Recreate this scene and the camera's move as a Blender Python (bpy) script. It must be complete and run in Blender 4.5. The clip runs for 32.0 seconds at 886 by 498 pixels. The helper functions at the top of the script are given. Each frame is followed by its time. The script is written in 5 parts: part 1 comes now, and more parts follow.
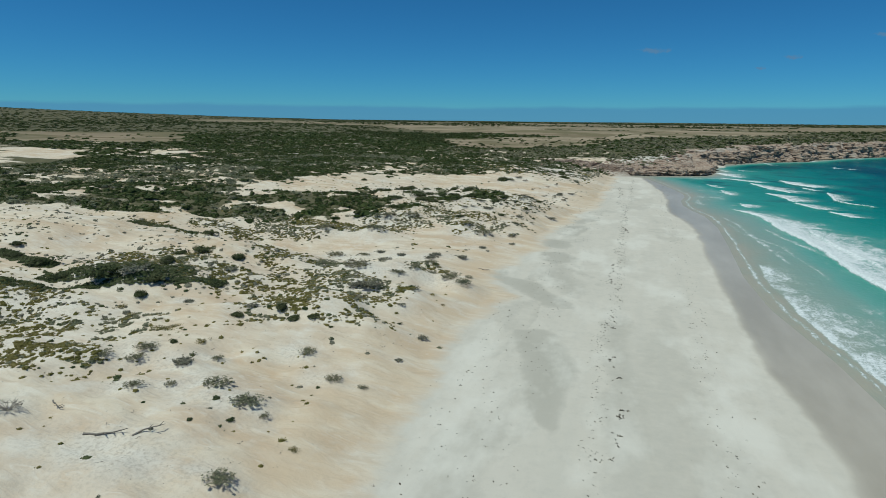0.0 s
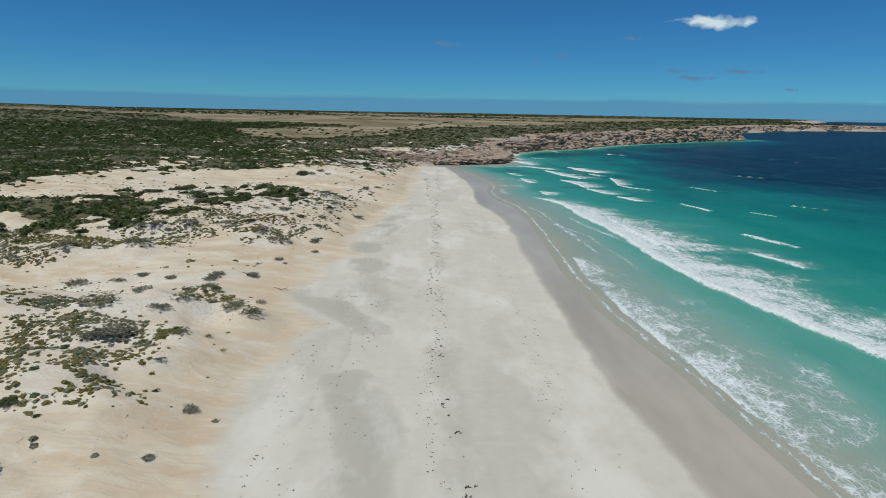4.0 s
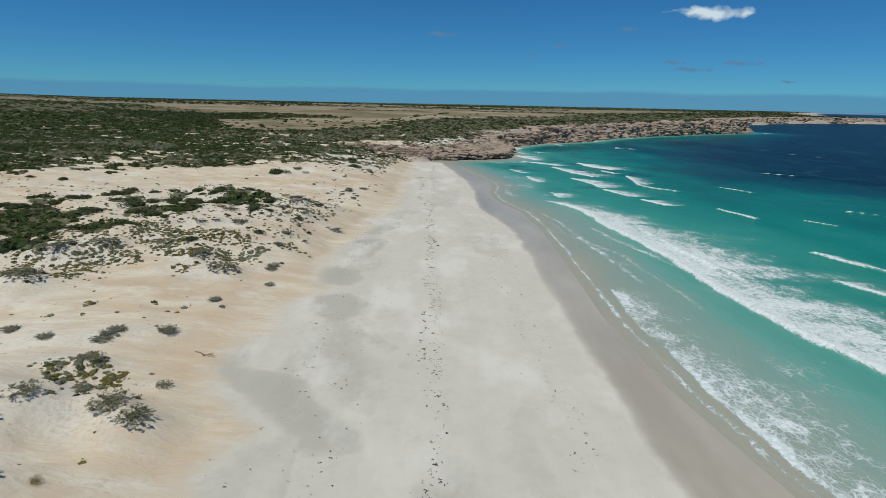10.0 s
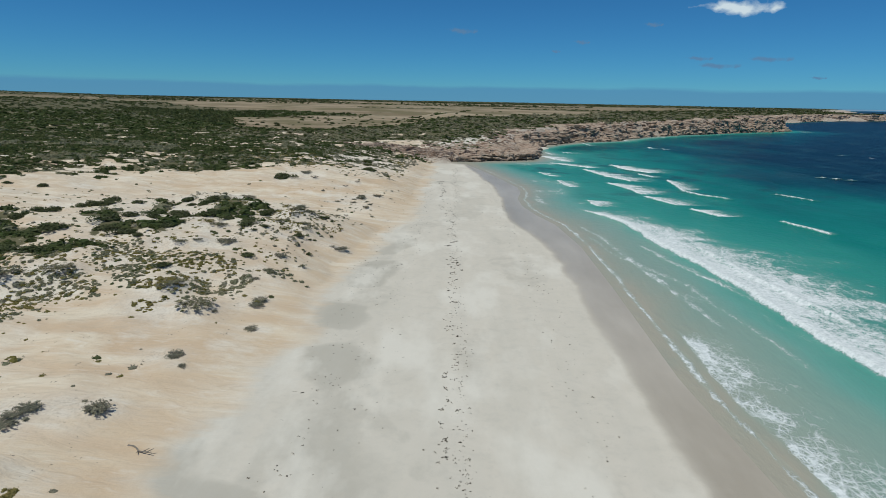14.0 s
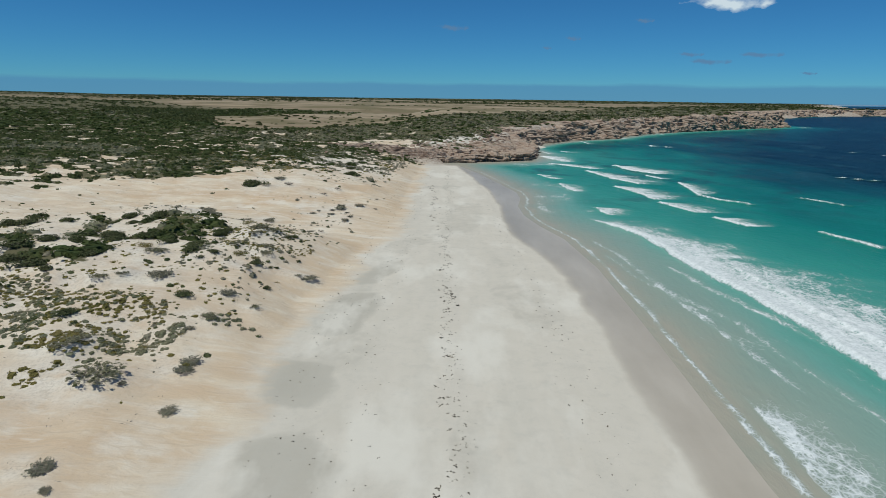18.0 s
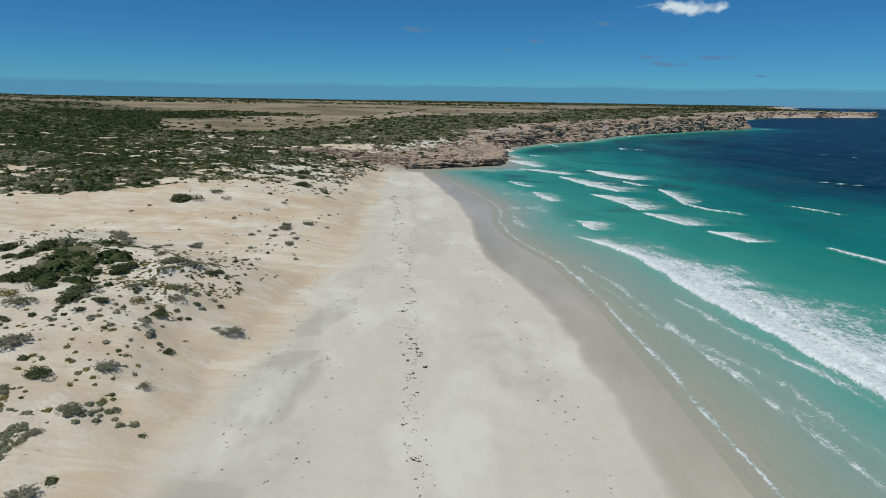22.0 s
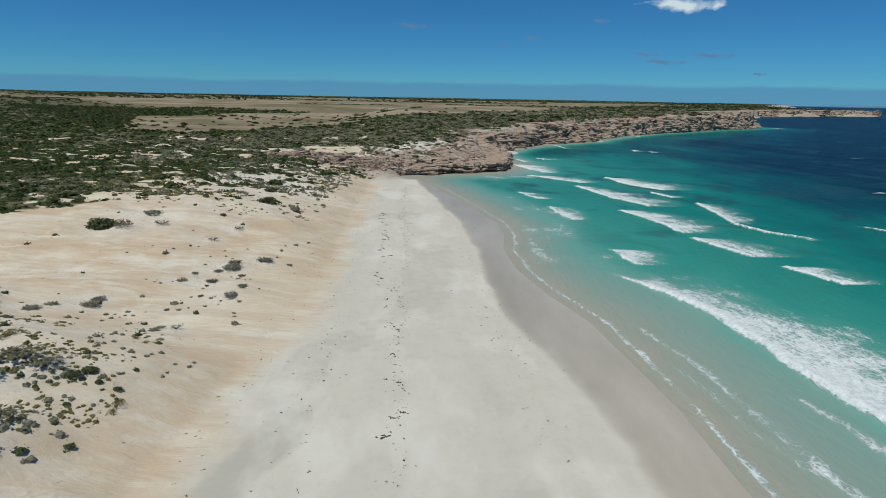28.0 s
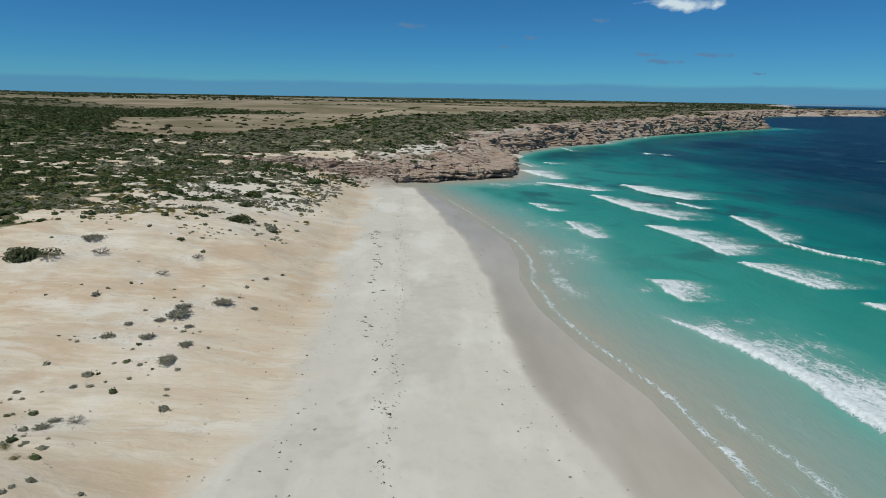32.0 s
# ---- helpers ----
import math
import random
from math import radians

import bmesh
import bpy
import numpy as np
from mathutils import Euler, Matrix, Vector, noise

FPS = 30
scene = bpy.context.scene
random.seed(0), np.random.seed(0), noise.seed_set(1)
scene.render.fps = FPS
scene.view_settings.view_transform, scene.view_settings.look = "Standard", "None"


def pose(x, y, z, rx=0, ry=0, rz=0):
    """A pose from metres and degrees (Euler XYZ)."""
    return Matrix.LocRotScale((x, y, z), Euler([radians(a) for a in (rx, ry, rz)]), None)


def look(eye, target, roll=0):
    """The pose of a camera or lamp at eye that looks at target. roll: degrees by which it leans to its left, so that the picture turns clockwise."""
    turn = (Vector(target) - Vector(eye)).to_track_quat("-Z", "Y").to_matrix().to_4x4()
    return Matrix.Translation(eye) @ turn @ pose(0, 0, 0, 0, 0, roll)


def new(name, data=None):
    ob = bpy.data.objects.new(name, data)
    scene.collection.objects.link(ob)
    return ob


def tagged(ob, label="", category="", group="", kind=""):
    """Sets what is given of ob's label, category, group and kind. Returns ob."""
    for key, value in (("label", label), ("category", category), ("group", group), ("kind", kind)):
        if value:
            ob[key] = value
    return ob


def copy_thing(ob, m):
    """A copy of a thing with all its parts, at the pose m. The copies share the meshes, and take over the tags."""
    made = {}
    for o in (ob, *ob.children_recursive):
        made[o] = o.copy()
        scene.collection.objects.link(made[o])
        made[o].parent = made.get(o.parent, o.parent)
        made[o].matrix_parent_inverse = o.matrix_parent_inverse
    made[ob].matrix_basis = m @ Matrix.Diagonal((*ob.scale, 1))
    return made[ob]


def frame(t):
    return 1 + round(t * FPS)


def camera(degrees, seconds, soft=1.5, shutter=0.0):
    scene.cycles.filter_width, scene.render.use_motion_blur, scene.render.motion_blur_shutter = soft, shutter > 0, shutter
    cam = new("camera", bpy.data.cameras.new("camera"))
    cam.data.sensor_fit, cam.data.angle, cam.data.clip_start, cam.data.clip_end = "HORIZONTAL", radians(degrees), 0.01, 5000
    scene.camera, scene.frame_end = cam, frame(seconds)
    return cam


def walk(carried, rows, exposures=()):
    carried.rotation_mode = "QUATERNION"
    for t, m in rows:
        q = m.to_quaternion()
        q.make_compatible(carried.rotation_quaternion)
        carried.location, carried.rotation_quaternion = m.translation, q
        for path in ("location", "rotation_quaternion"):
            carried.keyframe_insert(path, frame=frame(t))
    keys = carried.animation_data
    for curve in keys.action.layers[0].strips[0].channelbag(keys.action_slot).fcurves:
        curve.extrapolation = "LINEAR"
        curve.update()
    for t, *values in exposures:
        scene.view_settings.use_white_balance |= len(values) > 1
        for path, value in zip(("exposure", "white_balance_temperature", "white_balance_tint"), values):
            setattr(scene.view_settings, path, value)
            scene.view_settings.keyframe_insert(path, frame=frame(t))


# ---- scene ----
cam = camera(74.0, 32.0, soft=0.5)
PATH = [
    (0, (2.337, 1.607, 28.440), (1.7276, 3.4619, 28.0067), 0.53),
    (0.5, (1.517, 3.509, 28.413), (1.1941, 5.4338, 27.9771), 0.82),
    (1, (0.881, 5.486, 28.370), (0.7713, 7.4347, 27.9320), 1.03),
    (1.5, (0.427, 7.546, 28.313), (0.4433, 9.4971, 27.8732), 1.16),
    (2, (0.153, 9.690, 28.246), (0.2064, 11.6399, 27.8038), 1.22),
    (2.5, (0.041, 11.913, 28.172), (0.0849, 13.8625, 27.7264), 1.22),
    (3, (0.010, 14.188, 28.087), (0.0411, 16.1363, 27.6356), 1.16),
    (3.5, (-0.005, 16.495, 27.986), (0.0166, 18.4421, 27.5310), 1.08),
    (5.5, (-0.061, 26.031, 27.378), (-0.0207, 27.9750, 26.9089), 0.83),
    (6, (-0.102, 28.431, 27.297), (-0.0623, 30.3742, 26.8241), 0.84),
    (6.5, (-0.131, 30.838, 27.239), (-0.0941, 32.7803, 26.7623), 0.89),
    (7, (-0.124, 33.248, 27.193), (-0.0900, 35.1890, 26.7139), 0.93),
    (7.5, (-0.090, 35.651, 27.153), (-0.0562, 37.5921, 26.6709), 0.97),
    (8, (-0.059, 38.037, 27.118), (-0.0249, 39.9781, 26.6357), 1.01),
    (8.5, (-0.052, 40.386, 27.084), (-0.0147, 42.3262, 26.5990), 1.05),
    (9, (-0.071, 42.686, 27.046), (-0.0314, 44.6250, 26.5579), 1.10),
    (9.5, (-0.105, 44.952, 27.006), (-0.0612, 46.8914, 26.5196), 1.15),
    (10, (-0.135, 47.223, 26.969), (-0.0936, 49.1627, 26.4841), 1.19),
    (10.5, (-0.155, 49.531, 26.944), (-0.1467, 51.4697, 26.4541), 1.20),
    (11, (-0.175, 51.871, 26.930), (-0.1931, 53.8093, 26.4351), 1.19),
    (11.5, (-0.206, 54.213, 26.920), (-0.2406, 56.1507, 26.4267), 1.16),
    (12, (-0.256, 56.524, 26.911), (-0.2920, 58.4612, 26.4144), 1.14),
    (12.5, (-0.326, 58.800, 26.900), (-0.3602, 60.7365, 26.4014), 1.12),
    (13, (-0.419, 61.056, 26.884), (-0.4491, 62.9931, 26.3859), 1.11),
    (13.5, (-0.530, 63.322, 26.865), (-0.5582, 65.2592, 26.3704), 1.12),
    (14, (-0.635, 65.616, 26.839), (-0.6614, 67.5534, 26.3449), 1.11),
    (14.5, (-0.713, 67.933, 26.801), (-0.7332, 69.8696, 26.3011), 1.05),
    (16.5, (-0.768, 77.355, 26.508), (-0.7887, 79.2891, 26.0013), 0.74),
    (17, (-0.773, 79.625, 26.480), (-0.7971, 81.5612, 25.9797), 0.73),
    (17.5, (-0.771, 81.868, 26.468), (-0.7935, 83.8041, 25.9652), 0.76),
    (18, (-0.749, 84.102, 26.463), (-0.7500, 86.0375, 25.9612), 0.80),
    (18.5, (-0.690, 86.336, 26.459), (-0.6702, 88.2720, 25.9578), 0.82),
    (19, (-0.603, 88.567, 26.452), (-0.5678, 90.5025, 25.9503), 0.84),
    (19.5, (-0.510, 90.792, 26.443), (-0.4443, 92.7261, 25.9373), 0.86),
    (20, (-0.445, 93.016, 26.429), (-0.3556, 94.9484, 25.9221), 0.88),
    (20.5, (-0.423, 95.247, 26.401), (-0.3173, 97.1804, 25.8996), 0.90),
    (21, (-0.425, 97.491, 26.355), (-0.3081, 99.4233, 25.8545), 0.89),
    (22.5, (-0.409, 104.327, 26.084), (-0.2926, 106.2620, 25.5908), 0.82),
    (23, (-0.382, 106.755, 26.035), (-0.2598, 108.6872, 25.5340), 0.83),
    (25, (-0.182, 117.016, 26.030), (-0.0551, 118.9479, 25.5269), 0.98),
    (27.5, (0.332, 128.233, 26.004), (0.4615, 130.1642, 25.5001), 1.01),
    (28, (0.415, 130.481, 25.984), (0.5463, 132.4121, 25.4804), 1.04),
    (28.5, (0.505, 132.723, 25.964), (0.6380, 134.6542, 25.4629), 1.07),
    (29, (0.621, 134.960, 25.954), (0.7536, 136.8918, 25.4523), 1.08),
    (29.5, (0.750, 137.207, 25.948), (0.8807, 139.1381, 25.4449), 1.06),
    (30, (0.869, 139.473, 25.940), (0.9990, 141.4041, 25.4363), 1.03),
    (30.5, (0.955, 141.763, 25.923), (1.0855, 143.6938, 25.4184), 0.99),
    (31, (0.989, 144.073, 25.893), (1.1197, 146.0034, 25.3859), 0.96),
    (31.5, (0.955, 146.393, 25.853), (1.0869, 148.3231, 25.3450), 0.94),
    (32, (0.847, 148.707, 25.808), (0.9826, 150.6380, 25.3050), 0.95),
]
EXPOSE = 0.10
walk(cam, [(t, look(eye, target, roll)) for t, eye, target, roll in PATH],
     [(0.0, EXPOSE, 6080, -7), (1.0, EXPOSE, 6200, -3), (2.5, EXPOSE, 6300, 1), (32.0, EXPOSE, 6300, 1)])

# ---- light ----
SUN_EL, SUN_AZ = 67.0, 232.0     # height and compass turn (clockwise from +y) of the sun, degrees
world = bpy.data.worlds.new("sky")
world.use_nodes = True
scene.world = world
wn = world.node_tree
sky = wn.nodes.new("ShaderNodeTexSky")
sky.sky_type, sky.sun_disc = "NISHITA", False
sky.sun_elevation, sky.sun_rotation = radians(SUN_EL), radians(SUN_AZ)
sky.altitude, sky.air_density, sky.dust_density, sky.ozone_density = 2500, 1.0, 0.0, 6.0
tint = wn.nodes.new("ShaderNodeMix")
tint.data_type, tint.blend_type = "RGBA", "MULTIPLY"
tint.inputs[0].default_value = 1.0
tint.inputs[7].default_value = (0.37, 0.85, 1.16, 1)
wn.links.new(sky.outputs[0], tint.inputs[6])
wn.links.new(tint.outputs[2], wn.nodes["Background"].inputs[0])
wn.nodes["Background"].inputs[1].default_value = 0.055
sun = new("sun", bpy.data.lights.new("sun", "SUN"))
sun.data.energy, sun.data.angle, sun.data.color = 3.0, radians(0.53), (1.0, 0.95, 0.87)
_d = Vector((math.sin(radians(SUN_AZ)) * math.cos(radians(SUN_EL)), math.cos(radians(SUN_AZ)) * math.cos(radians(SUN_EL)), math.sin(radians(SUN_EL))))
sun.matrix_world = look(_d * 100, (0, 0, 0))

# ---- number helpers ----
RNG = np.random.default_rng(7)
_T = [np.random.default_rng(100 + i).random((256, 256)) for i in range(12)]


def vnoise(x, y, seed=0):
    """Smooth value noise in 0..1 with cells of one metre."""
    xi, yi = np.floor(x).astype(int), np.floor(y).astype(int)
    fx, fy = x - xi, y - yi
    fx, fy = fx * fx * (3 - 2 * fx), fy * fy * (3 - 2 * fy)
    t = _T[seed % 12]
    a, b = t[xi & 255, yi & 255], t[(xi + 1) & 255, yi & 255]
    c, d = t[xi & 255, (yi + 1) & 255], t[(xi + 1) & 255, (yi + 1) & 255]
    return (a * (1 - fx) + b * fx) * (1 - fy) + (c * (1 - fx) + d * fx) * fy


def fbm(x, y, size, octaves=4, seed=0, gain=0.5):
    """Layered noise about -1..1."""
    out, amp, total = 0.0, 1.0, 0.0
    for k in range(octaves):
        f = 2.03 ** k / size
        out = out + amp * (vnoise(x * f + 17.3 * k, y * f - 9.1 * k, seed + k) * 2 - 1)
        total += amp
        amp *= gain
    return out / total


def smooth(a, b, v):
    t = np.clip((v - a) / (b - a), 0, 1)
    return t * t * (3 - 2 * t)


def axis(lo, a, b, hi, step, grow):
    """Coordinates, even from a to b and ever wider out to lo and hi."""
    mid = list(np.arange(a, b + step / 2, step))
    s, v, up = step, mid[-1], []
    while v < hi:
        s *= grow
        v += s
        up.append(min(v, hi))
    s, v, down = step, a, []
    while v > lo:
        s *= grow
        v -= s
        down.append(max(v, lo))
    return np.array(down[::-1] + mid + up)


def mesh_of(name, verts, faces, smoothed=False):
    """A mesh from numpy arrays; faces all have the same number of corners."""
    me = bpy.data.meshes.new(name)
    n, k = faces.shape
    me.vertices.add(len(verts))
    me.vertices.foreach_set("co", np.ascontiguousarray(verts, np.float32).ravel())
    me.loops.add(n * k)
    me.loops.foreach_set("vertex_index", np.ascontiguousarray(faces, np.int32).ravel())
    me.polygons.add(n)
    me.polygons.foreach_set("loop_start", np.arange(0, n * k, k, dtype=np.int32))
    me.polygons.foreach_set("use_smooth", np.full(n, smoothed))
    me.update(calc_edges=True)
    me.validate()
    return me


def sheet(name, X, Y, Z, keep=None):
    """A grid of quads over the arrays X, Y, Z, without the quads that keep leaves out."""
    r, c = X.shape
    idx = np.arange(r * c).reshape(r, c)
    quads = np.stack([idx[:-1, :-1], idx[:-1, 1:], idx[1:, 1:], idx[1:, :-1]], -1).reshape(-1, 4)
    if keep is not None:
        k = keep[:-1, :-1] | keep[1:, 1:] | keep[1:, :-1] | keep[:-1, 1:]
        quads = quads[k.ravel()]
    used = np.zeros(r * c, bool)
    used[quads.ravel()] = True
    remap = np.cumsum(used) - 1
    verts = np.stack([X.ravel(), Y.ravel(), Z.ravel()], -1)[used]
    return mesh_of(name, verts, remap[quads], True), used


def attribute(me, name, values):
    a = me.attributes.new(name, "FLOAT", "POINT")
    a.data.foreach_set("value", np.ascontiguousarray(values, np.float32).ravel())


def part(name, me, material, parent=None, label=""):
    """Links a mesh (or bmesh) as one object, under a thing or a part."""
    if isinstance(me, bmesh.types.BMesh):
        data = bpy.data.meshes.new(name)
        me.to_mesh(data)
        me.free()
        me = data
    if material is not None and not me.materials:
        me.materials.append(material)
    ob = new(name, me)
    if parent is not None:
        ob.parent = parent
    return tagged(ob, label)


# ---- shape of the coast ----
# beach waterline, then the foot of the cliffs, then the far headland and shore, as x over y
COAST = np.array([(36, -400), (31.5, 40), (29.5, 60), (27.5, 80), (24.2, 100), (23.3, 120), (24.4, 150), (24.9, 175), (23.4, 195), (20.6, 206), (18.6, 218),
                  (18.6, 230), (20.6, 241), (20.8, 252), (17.3, 270), (12, 295), (6, 316), (6, 328), (36, 340),
                  (41, 352), (44, 380), (45, 408), (60, 438), (84, 470), (116, 494), (150, 542), (193, 586), (246, 630), (288, 662),
                  (345, 700), (364, 722), (356, 742), (352, 790), (400, 900), (500, 1010), (600, 1110), (725, 1234), (865, 1290), (960, 1330),
                  (1040, 1372), (1010, 1440), (1100, 1700), (1500, 2500), (2350, 3700), (3300, 4950)], float)


def coast_distance(x, y):
    """Metres from the coast line, positive at sea."""
    x, y = np.asarray(x, float), np.asarray(y, float)
    best = np.full(x.shape, 1e9)
    for (ax, ay), (bx, by) in zip(COAST[:-1], COAST[1:]):
        dx, dy = bx - ax, by - ay
        t = np.clip(((x - ax) * dx + (y - ay) * dy) / (dx * dx + dy * dy), 0, 1)
        best = np.minimum(best, np.hypot(x - ax - t * dx, y - ay - t * dy))
    # crossings of a ray towards -x tell the side
    side = np.zeros(x.shape, bool)
    for (ax, ay), (bx, by) in zip(COAST[:-1], COAST[1:]):
        hit = ((ay > y) != (by > y)) & (x > ax + (y - ay) * (bx - ax) / (by - ay if by != ay else 1e-9))
        side ^= hit
    return np.where(side, best, -best)


TOE_Y = [-400, 50, 65, 77, 89, 100, 112, 125, 140, 155, 168, 181, 192, 205, 222, 245, 280, 305, 325]
TOE_X = [-19, -19, -19, -20, -18, -23.5, -22, -20.5, -20, -18, -17, -15.5, -13, -11.5, -11.2, -12, -11.2, -10, -11]
# how high the dunes climb behind the beach and over what length, along y
DUNE_Y = [-400, 45, 66, 90, 102, 128, 143, 180, 191, 207, 218, 236, 330]
DUNE_H = [2.2, 2.2, 3.3, 3.3, 1.0, 1.0, 3.4, 3.4, 1.5, 1.5, 3.4, 4.8, 4.8]
DUNE_L = [16, 16, 13, 13, 16, 16, 9, 9, 18, 18, 15, 15, 15]


def cliff_height(y):
    return np.interp(y, [320, 345, 385, 410, 440, 490, 560, 700, 800, 1000, 1300, 1700, 4000], [2.6, 3.0, 3.6, 7.2, 9.0, 10.4, 11.6, 13.2, 11, 10.5, 11, 9, 7])


MOUNDS = []     # (x, y, radius, height) of the sand heaps that shrubs have gathered


KNOLL = [(-52, 190, 8, 2.4), (-44, 184, 8, 0.8), (-36, 178, 8, 1.1), (-25, 174, 6, 1.2), (-31, 162, 8, 0.9)]


def west_hill(x, y, far):
    """A long wooded rise far off in the west."""
    return np.interp(np.degrees(np.arctan2(x, y)), [-80, -55, -47, -38, -29], [66, 46, 27, 11, 0]) * smooth(1700, 3600, far)


def ground_height(x, y):
    s = coast_distance(x, y)
    b = -s
    beach = np.where(s > 0, -0.035 * s, np.minimum(0.028 * b, 1.15) + np.clip(b - 41, 0, 20) * 0.02)
    beach = beach + 0.05 * fbm(x, y, 14, 3, 3) * smooth(2, 10, b)
    d = np.interp(y, TOE_Y, TOE_X) - x + 3.0 * fbm(x * 0.4, y, 13, 3, 5)
    flat = smooth(160, 185, y) * (1 - smooth(208, 236, y)) * (1 - smooth(50, 75, d))
    high, reach = np.interp(y, DUNE_Y, DUNE_H), np.interp(y, DUNE_Y, DUNE_L)
    rise = high * (1 - np.exp(-np.clip(d, 0, None) / reach)) + 0.03 * np.clip(d - 12, 0, 60) + smooth(45, 120, d) * (6.0 - high)
    calm = 1 - 0.55 * np.interp(y, [94, 102, 128, 140], [0, 1, 1, 0]) * (1 - smooth(45, 90, d))
    on = smooth(0, 9, d)
    hummock = on * ((1.15 + 0.5 * (1 - smooth(120, 160, y))) * fbm(x, y, 17, 4, 1) * (1 - 0.55 * flat) + (0.5 + 0.45 * (1 - smooth(150, 190, y))) * fbm(x, y * 1.3, 6.5, 3, 2) * (1 - 0.7 * flat) + 0.12 * fbm(x, y, 1.9, 2, 6) + 0.34 * fbm(x * 0.32 + y * 0.2, y, 3.4, 2, 10))
    hummock = hummock * calm + on * 1.5 * np.exp(-(((x + 52) / 24) ** 2 + ((y - 162) / 17) ** 2))
    for kx, ky, kr, kh in KNOLL:
        hummock = hummock + on * kh * np.exp(-((x - kx) ** 2 + (y - ky) ** 2) / (kr * kr))
    hummock = hummock - on * 2.3 * np.exp(-(((x + 61) / 15) ** 2 + ((y - 106) / 9) ** 2))
    far = np.hypot(x, y)
    roll = smooth(60, 220, d) * 2.0 * fbm(x, y, 90, 3, 4) + smooth(400, 1500, far) * 3 * fbm(x, y, 700, 3, 8) + smooth(1200, 4500, far) * 8 * smooth(0.1, 0.9, -x / (far + 1)) + west_hill(x, y, far)
    land = beach + rise + hummock + roll
    for mx, my, r, h in MOUNDS:
        near = (np.abs(x - mx) < 3 * r) & (np.abs(y - my) < 3 * r)
        if near.any():
            land = land + np.where(near, h * np.exp(-((x - mx) ** 2 + (y - my) ** 2) / (r * r)), 0)
    # behind the cliffs the land starts at their top
    rocky = smooth(318, 334, y)
    top = cliff_height(y) * smooth(5, 12, b) - 3.0 * (1 - smooth(3, 9, b)) + np.clip(b - 10, 0, 250) * 0.012 + (1 - smooth(385, 430, y)) * 3.6 * smooth(9, 42, b) + (0.9 * fbm(x, y, 22, 4, 9) * smooth(8, 30, b) + 0.8 * fbm(x, y, 6, 3, 4) * smooth(8, 16, b) * (1 - smooth(60, 120, b))) + smooth(400, 1500, far) * 3 * fbm(x, y, 700, 3, 8) + smooth(1200, 4500, far) * 8 * smooth(0.1, 0.9, -x / (far + 1)) + west_hill(x, y, far)
    mix = rocky * smooth(-90, -30, x - np.interp(y, [300, 420, 5000], [0, 30, 30]))
    mix = np.where(y > 700, smooth(690, 900, y), mix)
    out = land * (1 - mix) + top * mix
    return np.where(s > 4, np.minimum(out, -0.03 * s - 0.1), np.where((s > 0) & (rocky > 0.5), np.minimum(out, -1.0), out))

